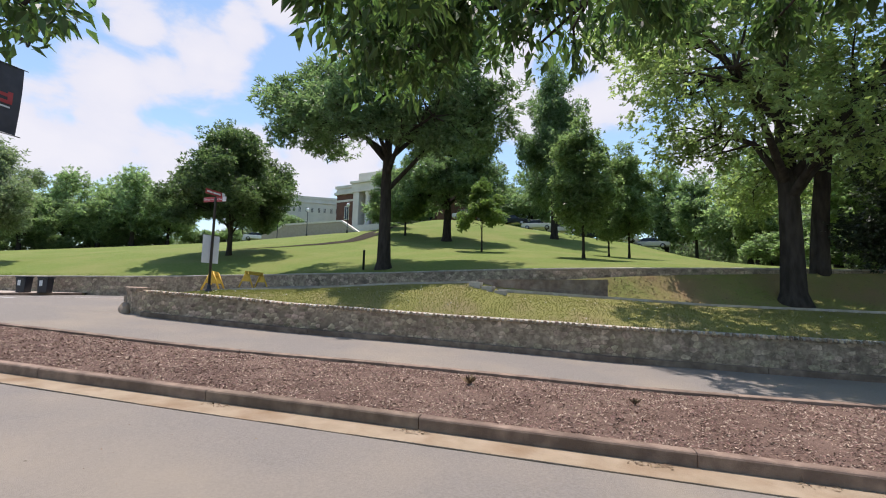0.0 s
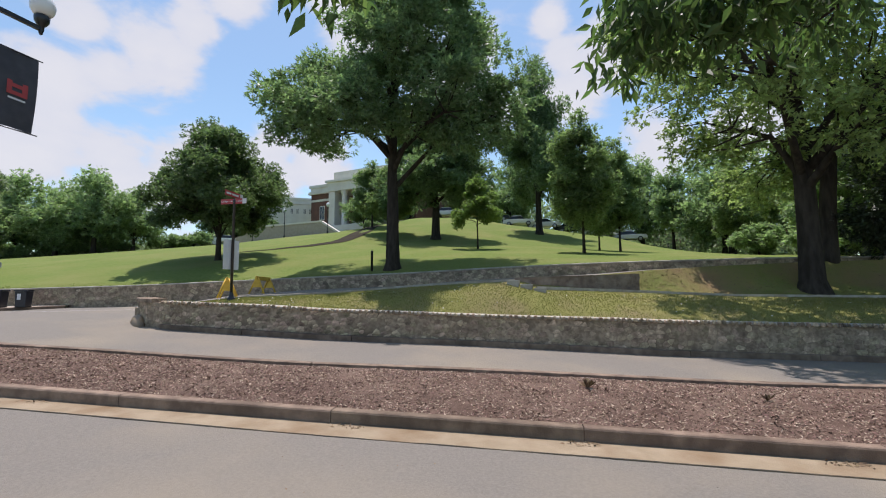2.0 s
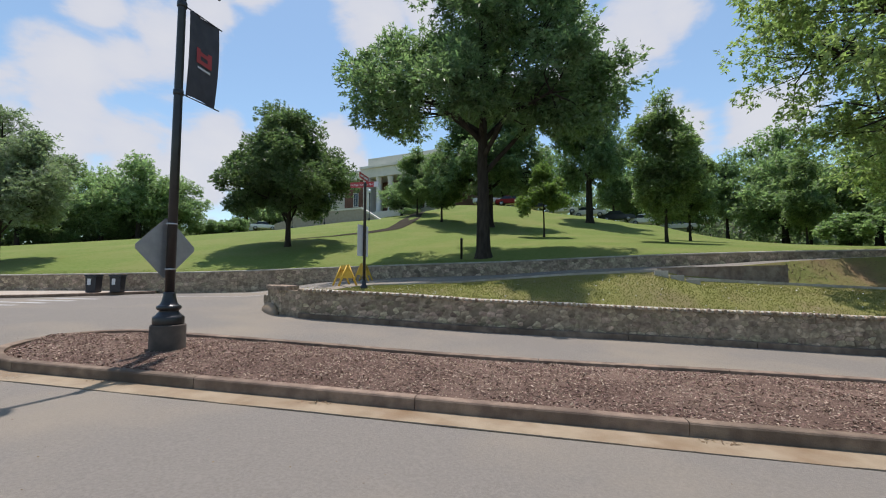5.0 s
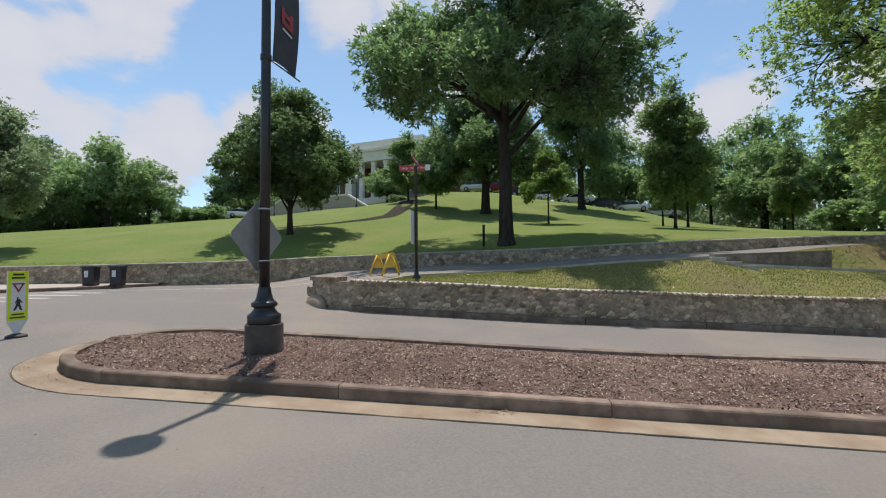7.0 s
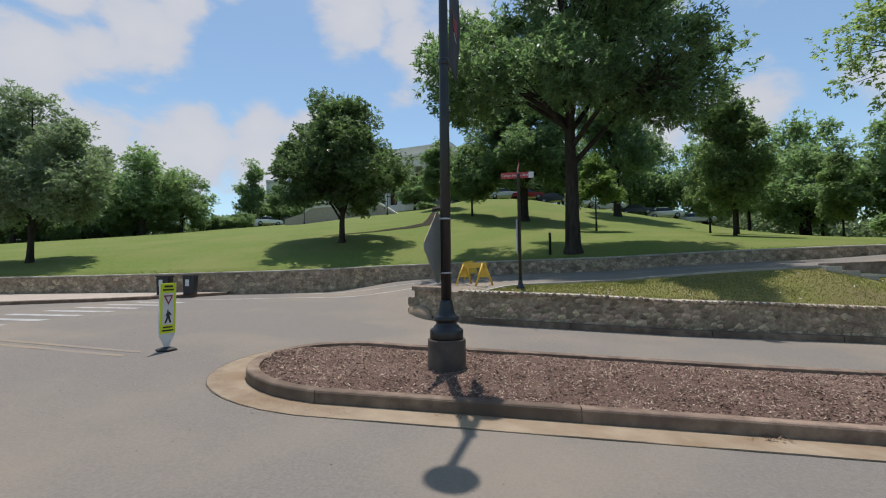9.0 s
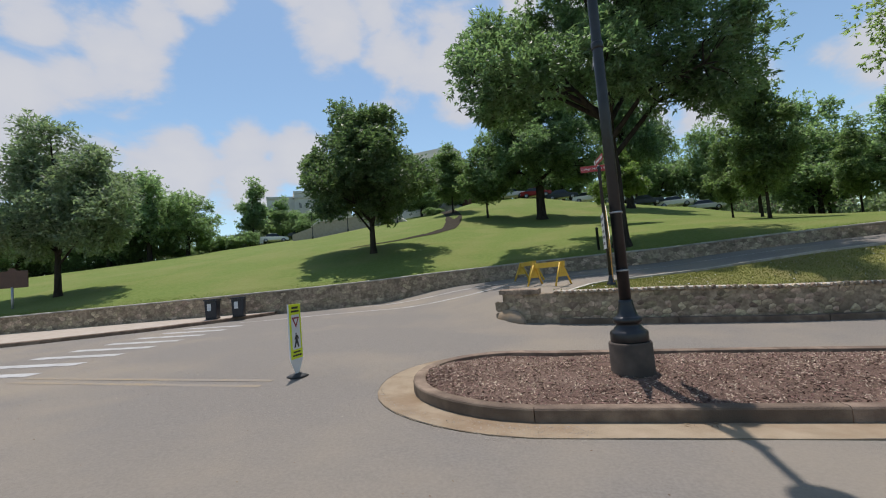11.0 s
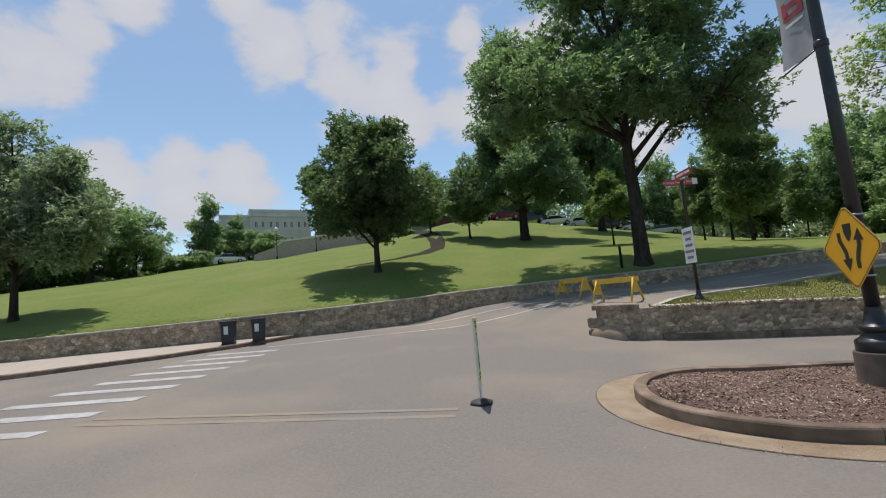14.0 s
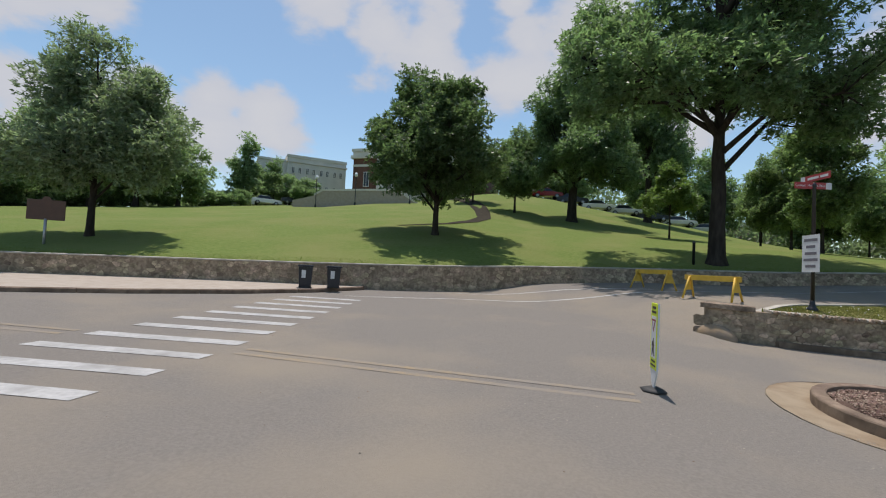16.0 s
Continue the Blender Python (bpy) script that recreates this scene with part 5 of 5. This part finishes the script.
# small globe lamps on the terrace
tl = thing("terrace_lamp", pose(-33.0, 49.9, hill_z(-33.0, 49.9)), "slim black terrace lamp with a white globe", "street lamp", "terrace lamps")
part("pole", turned([(0.12, -0.2), (0.12, 0.3), (0.05, 0.4), (0.045, 3.5), (0.1, 3.6)], 10), BLACK, tl)
part("globe", turned([(0.08, 3.6), (0.2, 3.75), (0.22, 3.9), (0.15, 4.1), (0.02, 4.18)], 12), GLOBE, tl)
for x, y in ((-40.4, 50.8), (-45.8, 50.9)):
    copy_thing(tl, pose(x, y, hill_z(x, y)))


# ---- parked cars along the crest ----
def make_car(colour, label):
    paint = material("car_paint", colour, None, rough=0.25)
    car = thing("parked_car", pose(0, 0, 0), label, "car", "parked cars on the crest")
    low = [(-2.15, 0.35), (2.15, 0.35), (2.2, 0.6), (2.05, 0.85), (1.0, 0.95), (-1.6, 0.98), (-2.1, 0.95), (-2.2, 0.65)]
    b = plate(low, 1.75)
    bmesh.ops.bevel(b, geom=[e for e in b.edges if abs(e.verts[0].co.y - e.verts[1].co.y) < 0.01], offset=0.08, segments=2, affect="EDGES")
    part("body", b, paint, car)
    b = plate([(1.0, 0.93), (0.35, 1.40), (-0.9, 1.45), (-1.65, 0.96)], 1.5)
    for v in b.verts:
        if v.co.z > 1.2:
            v.co.y *= 0.84
    part("cabin", b, CAR_GLASS, car)
    part("roof", boxes(((-0.95, -0.64, 1.42), (0.36, 0.64, 1.48)), bevel=0.02), paint, car)
    for x in (-1.35, 1.35):
        for s in (-1, 1):
            wheel = part("wheel", turned([(0.2, -0.1), (0.32, -0.1), (0.33, -0.05), (0.33, 0.05), (0.32, 0.1), (0.2, 0.1)], 16, pose(x, 0.80 * s, 0.33, 90, 0, 0)), RUBBER, car)
            part("rim", turned([(0.2, 0.0), (0.19, 0.02), (0.05, 0.03)], 12, pose(x, 0.90 * s, 0.33, -90 * s, 0, 0)), CHROME, wheel)
    for s in (-1, 1):
        part("headlight", boxes(((2.08, 0.5 * s - 0.18, 0.62), (2.17, 0.5 * s + 0.18, 0.76)), bevel=0.02), GLOBE, car)
    return car


fleet = [make_car((0.55, 0.56, 0.58), "silver saloon parked at the top of the lawn"), make_car((0.25, 0.02, 0.02), "dark red saloon parked at the top of the lawn"), make_car((0.03, 0.035, 0.045), "black saloon parked at the top of the lawn"), make_car((0.7, 0.7, 0.7), "white saloon parked at the top of the lawn")]
spots = [(-19.5, 61.3, 8), (-16.0, 60.9, 6), (-12.5, 61.0, 4), (-9.0, 61.0, 2), (-5.4, 61.2, -2), (-1.8, 61.5, -6), (1.8, 61.9, -8), (5.6, 62.4, -10), (-55.0, 62.5, 40), (-58.5, 60.0, 40), (-61.5, 57.5, 40), (-52.0, 64.5, 40)]
for i, (x, y, yaw) in enumerate(spots):
    m = pose(x, y, hill_z(x, y), 0, 0, yaw)
    if i < 4:
        fleet[i].matrix_basis = m
    else:
        copy_thing(fleet[(0, 2, 3, 0, 2, 3, 0, 2)[i - 4]], m)


# ---- mulch chips, debris, grass ----
def scatter(name, label, category, n, lo_x, hi_x, lo, hi, z, size, mat, seed, flat=0.35, thick=0.3):
    rng = np.random.default_rng(seed)
    xs = rng.uniform(lo_x, hi_x, n)
    quads = np.empty((n, 4, 3))
    for i, x in enumerate(xs):
        a, b = lo(x), hi(x)
        y = a + (b - a) * rng.random()
        ang = rng.uniform(0, 6.283)
        s = size * rng.uniform(0.5, 1.5)
        u = np.array([math.cos(ang), math.sin(ang), rng.normal(0, flat)]) * s
        v = np.array([-math.sin(ang), math.cos(ang), rng.normal(0, flat)]) * s * thick
        c = np.array([x, y, z(x, y) + size * 0.25])
        quads[i] = (c - u - v * 0.6, c - v + u * 0.3, c + u + v * 0.5, c + v - u * 0.2)
    return tagged(new(name, cards(name, quads, mat)), label, category, kind="stuff")


scatter("mulch_chips", "shredded brown mulch chips lying on the bed", "mulch", 70000, -15.75, 9, bed_lo, bed_hi, bed_z, 0.02, CHIP, 5)
scatter("dry_mulch_chips", "sun-bleached chips among the mulch", "mulch", 24000, -15.75, 9, bed_lo, bed_hi, bed_z, 0.02, CHIP_PALE, 6)
LITTER = material("dry_leaf_litter", (0.2, 0.13, 0.07), (0.14, 0.09, 0.05), 4.0, 0.9, island_tint=0.4)
for x0, n in ((-9.4, 26), (-4.9, 34), (-2.2, 40), (0.4, 46), (1.9, 24), (-12.6, 14)):
    scatter("gutter_litter", "small drift of dry leaves in the gutter", "litter", n, x0 - 0.22, x0 + 0.22, lambda x: island_front(x) - 0.16, lambda x: island_front(x) - 0.02, lambda x, y: street_z(x, y) + 0.01, 0.022, LITTER, 70 + n)
scatter("road_grit", "small stones and grit on the asphalt", "grit", 260, -26, 4, lambda x: -1.0, lambda x: min(island_front(max(x, -14)) - 0.6, 9) if x > -16.5 else 9.0, lambda x, y: road_z(x, y), 0.009, LITTER, 8, thick=0.8)
GRIT = material("pale_road_grit", (0.31, 0.275, 0.23), (0.25, 0.22, 0.185), 4.0, 0.9, island_tint=0.3, gloss=0.15)
scatter("gravel", "thin spill of pale gravel on the worn asphalt", "gravel", 1300, -20.5, -15.6, lambda x: 3.0 + 0.35 * (x + 18) ** 2 * 0.2, lambda x: 5.6 - 0.05 * (x + 18) ** 2, lambda x, y: road_z(x, y), 0.0065, GRIT, 15, thick=0.8)
scatter("gravel", "pale gravel gathered in the gutter at the island's tip", "gravel", 1100, -16.4, -13.6, lambda x: 4.78 - 2.0 * math.sqrt(max(1 - ((x + 14.3) / 2.12) ** 2, 0)), lambda x: 4.78 - 1.5 * math.sqrt(max(1 - ((x + 14.3) / 2.12) ** 2, 0)), lambda x, y: street_z(x, y) + 0.009, 0.006, GRIT, 16, thick=0.8)
scatter("clover_heads", "small white clover heads in the mown bank", "clover", 420, -14.0, 8, lambda x: near_wall_y(x) + 0.5, lambda x: low_line_y(x) - 0.2, lambda x, y: bank_z(x, y) + 0.02, 0.014, WHITE, 17, thick=0.9)
scatter("slope_litter", "brown leaves on the bare slope", "litter", 3500, -0.2, 12, low_line_y, drive_edge_y, slope_z, 0.032, LITTER, 9)


def grass(name, label, n, lo_x, hi_x, lo, hi, z, tall, seed, mat=BLADE, spread=1.0):
    rng = np.random.default_rng(seed)
    quads = np.empty((n, 4, 3))
    for i in range(n):
        x = rng.uniform(lo_x, hi_x)
        a, b = lo(x), hi(x)
        y = a + (b - a) * rng.random() ** spread
        h = tall * rng.uniform(0.5, 1.4)
        ang = rng.uniform(0, 6.283)
        u = np.array([math.cos(ang), math.sin(ang), 0]) * 0.011
        tip = np.array([rng.normal(0, 0.35) * h, rng.normal(0, 0.35) * h, h])
        c = np.array([x, y, z(x, y) - 0.004])
        quads[i] = (c - u, c + u, c + tip + u * 0.25, c + tip - u * 0.25)
    return tagged(new(name, cards(name, quads, mat)), label, "grass", kind="stuff")


grass("bank_grass", "short grass blades on the bank", 50000, -14.6, 9, lambda x: near_wall_y(x) + 0.42, lambda x: low_line_y(x) - 0.1, bank_z, 0.026, 11)
grass("lawn_grass", "short grass blades along the edge of the lawn", 9000, -40, 8, lambda x: far_wall_y(x) + 0.36, lambda x: far_wall_y(x) + 1.2, hill_z, 0.04, 12, BLADE_LUSH, 2.2)
grass("wall_weeds", "tufts of weeds along the wall's foot and edging", 1500, -14, 6, lambda x: near_wall_y(x) + 0.36, lambda x: near_wall_y(x) + 0.46, bank_z, 0.09, 13)
for x, y, s in ((-2.06, 6.72, 1.0), (0.35, 6.9, 0.7)):
    rng = np.random.default_rng(int(100 * s))
    q = []
    for k in range(26):
        c = np.array([x, y, bed_z(x, y)])
        w = np.array([rng.normal(0, 0.5), rng.normal(0, 0.5), 0.55 + 0.4 * rng.random()]) * 0.16 * s
        u = np.cross(w, rng.normal(0, 1, 3))
        u = u / np.linalg.norm(u) * 0.018 * s
        q.append((c, c + w * 0.6 + u, c + w, c + w * 0.6 - u))
    tagged(new("dead_plant", cards("dead_plant", q, LITTER)), "small withered brown plant in the mulch", "plant")


# ---- stones of the walls ----
def block(rng, ring, proud):
    """A rough stone from its outline of (x, z) about its middle; the face looks along -y."""
    n = len(ring)
    back = [(x, 0.015, z) for x, z in ring]
    edge = [(x * 0.985, -proud * 0.5, z * 0.985) for x, z in ring]
    face = [(x * 0.84, -proud * rng.uniform(0.8, 1.2), z * 0.84) for x, z in ring]
    faces = [(r + i, r + (i + 1) % n, r + n + (i + 1) % n, r + n + i) for r in (0, n) for i in range(n)]
    faces.append(tuple(range(2 * n, 3 * n)))
    return back + edge + face, faces


def clip(poly, px, pz, nx, nz):
    """The part of a polygon on the near side of the line through p with the normal n."""
    out = []
    for i, (x0, z0) in enumerate(poly):
        x1, z1 = poly[(i + 1) % len(poly)]
        a, b = (x0 - px) * nx + (z0 - pz) * nz, (x1 - px) * nx + (z1 - pz) * nz
        if a <= 0:
            out.append((x0, z0))
        if (a < 0 < b) or (b < 0 < a):
            f = a / (a - b)
            out.append((x0 + (x1 - x0) * f, z0 + (z1 - z0) * f))
    return out


def rounded(poly, cut):
    out = []
    for i, (x, z) in enumerate(poly):
        for ox, oz in (poly[i - 1], poly[(i + 1) % len(poly)]):
            out.append((x + (ox - x) * cut, z + (oz - z) * cut))
    return out


def lay_stones(wall, pts, top, foot, singles, seed, course=0.15, wide=0.26, proud=0.02, name="stone", tallest=1.1, joined=STONES):
    """Random rubble over the front face of a wall: every stone takes the space round its own middle. Stones with x inside singles are parts, the rest one joined part."""
    rng = np.random.default_rng(seed)
    dist = [0.0]
    for a, b in zip(pts, pts[1:]):
        dist.append(dist[-1] + (b - a).length)
    px, py = [p.x for p in pts], [p.y for p in pts]
    cols, rows = int(dist[-1] / wide), int(tallest / course) + 1
    site = {}
    for i in range(cols):
        for j in range(rows):
            site[i, j] = ((i + 0.5 * (j % 2) + rng.uniform(0.05, 0.95)) * wide, (j + rng.uniform(0.05, 0.95)) * course)
    rest_v, rest_f, count = [], [], 0
    for (i, j), (s, h) in site.items():
        if s > dist[-1] - 0.05:
            continue
        x, y = float(np.interp(s, dist, px)), float(np.interp(s, dist, py))
        base = foot(x, y) - 0.03
        limit = top(x) - 0.055 - base
        if h > limit:
            continue
        poly = [(s - 2 * wide, max(h - 2 * course, 0)), (s + 2 * wide, max(h - 2 * course, 0)), (s + 2 * wide, min(h + 2 * course, limit)), (s - 2 * wide, min(h + 2 * course, limit))]
        for di in (-2, -1, 0, 1, 2):
            for dj in (-2, -1, 0, 1, 2):
                o = site.get((i + di, j + dj))
                if o and (di or dj) and len(poly) > 2:
                    poly = clip(poly, (s + o[0]) / 2, (h + o[1]) / 2, (o[0] - s), (o[1] - h) * 2.2)
        if len(poly) < 3:
            continue
        cs, ch = sum(p[0] for p in poly) / len(poly), sum(p[1] for p in poly) / len(poly)
        if rng.random() < 0.3:
            continue
        ring = rounded([((a - cs) * 0.95 * rng.uniform(0.94, 1.02), (b - ch) * 0.93) for a, b in poly], 0.18)
        if max(abs(a) for a, b in ring) < 0.025 or max(abs(b) for a, b in ring) < 0.02:
            continue
        x, y = float(np.interp(cs, dist, px)), float(np.interp(cs, dist, py))
        x2, y2 = float(np.interp(cs + 0.1, dist, px)), float(np.interp(cs + 0.1, dist, py))
        v, f = block(rng, ring, proud * rng.uniform(0.4, 1.6))
        M = Matrix.Translation((x, y, base + ch)) @ pose(0, 0, 0, 0, 0, math.degrees(math.atan2(y2 - y, x2 - x)))
        if singles[0] < x < singles[1] and count < 300:
            count += 1
            piece(name, mesh_from(name, v, f, STONE), wall, M)
        else:
            k = len(rest_v)
            rest_v += [M @ Vector(p) for p in v]
            rest_f += [tuple(q + k for q in g) for g in f]
    ob = piece("stones", mesh_from("stones", rest_v, rest_f, joined), wall)
    ob["kind"] = "stuff"


lay_stones(near_wall, near_pts, near_wall_top, lambda x, y: street_z(x, y) + 0.1, (-13.0, -6.5), 21, 0.115, 0.2, 0.012)
lay_stones(far_wall, far_pts, far_wall_top, road_z, (0, 0), 22, 0.13, 0.3, 0.008)
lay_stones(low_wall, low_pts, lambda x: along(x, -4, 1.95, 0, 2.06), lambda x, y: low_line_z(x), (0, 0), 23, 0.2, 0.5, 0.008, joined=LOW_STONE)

# copings: a pale bed on each wall, with a row of upright rough stones along the near one
cop = fixed(*ribbon(near_pts[2:], [(-0.03, -0.055), (-0.035, -0.01), (0.0, 0.0), (0.36, 0.01), (0.41, -0.01), (0.41, -0.055)], lambda x, y: near_wall_top(x)))
part("coping", cop, CAPSTONE, near_wall, "pale mortar coping")
pier = fixed(*ribbon(path_points([(-15.36, 10.1), (-15.3, 10.02), (-14.6, 9.77), (-14.35, 9.75)], 0.3), [(-0.04, -0.06), (-0.04, 0.05), (-0.01, 0.07), (0.44, 0.07), (0.46, 0.05), (0.46, -0.06)], lambda x, y: near_wall_top(x)))
part("pier_cap", pier, STONES, near_wall, "flat stone cap on the end pier")
fcop = fixed(*ribbon(far_pts, [(-0.03, -0.055), (-0.03, -0.01), (0.02, 0.01), (0.36, 0.01), (0.40, -0.055)], lambda x, y: far_wall_top(x)))
part("coping", fcop, CAPSTONE, far_wall, "thin pale coping")
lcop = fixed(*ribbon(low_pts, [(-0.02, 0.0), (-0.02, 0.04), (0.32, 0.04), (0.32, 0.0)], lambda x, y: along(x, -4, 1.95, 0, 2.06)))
part("coping", lcop, LOW_STONE, low_wall, "dark brown coping")
rng = np.random.default_rng(31)
tv, tf = [], []
line = [p for p in near_pts if p.x > -14.3]
dist = [0.0]
for a, b in zip(line, line[1:]):
    dist.append(dist[-1] + (b - a).length)
s = 0.0
while s < min(dist[-1], 26):
    w = rng.uniform(0.07, 0.16)
    x, y = float(np.interp(s + w / 2, dist, [p.x for p in line])), float(np.interp(s + w / 2, dist, [p.y for p in line]))
    w2, h2 = w * 0.45, rng.uniform(0.035, 0.06)
    v, f = block(rng, rounded([(-w2, -h2), (w2, -h2), (w2 * rng.uniform(0.3, 1), h2), (-w2 * rng.uniform(0.3, 1), h2 * rng.uniform(0.7, 1.1))], 0.25), 0.06)
    M = Matrix.Translation((x, y - 0.02, near_wall_top(x) - 0.015)) @ pose(0, 0, 0, rng.normal(8, 8), rng.normal(0, 14), 10)
    k = len(tv)
    tv += [M @ Vector(p) for p in v]
    tf += [tuple(i + k for i in g) for g in f]
    s += w + rng.uniform(0.0, 0.05)
crest = piece("crest_stones", mesh_from("crest_stones", tv, tf, STONES), near_wall)
crest["kind"] = "stuff"
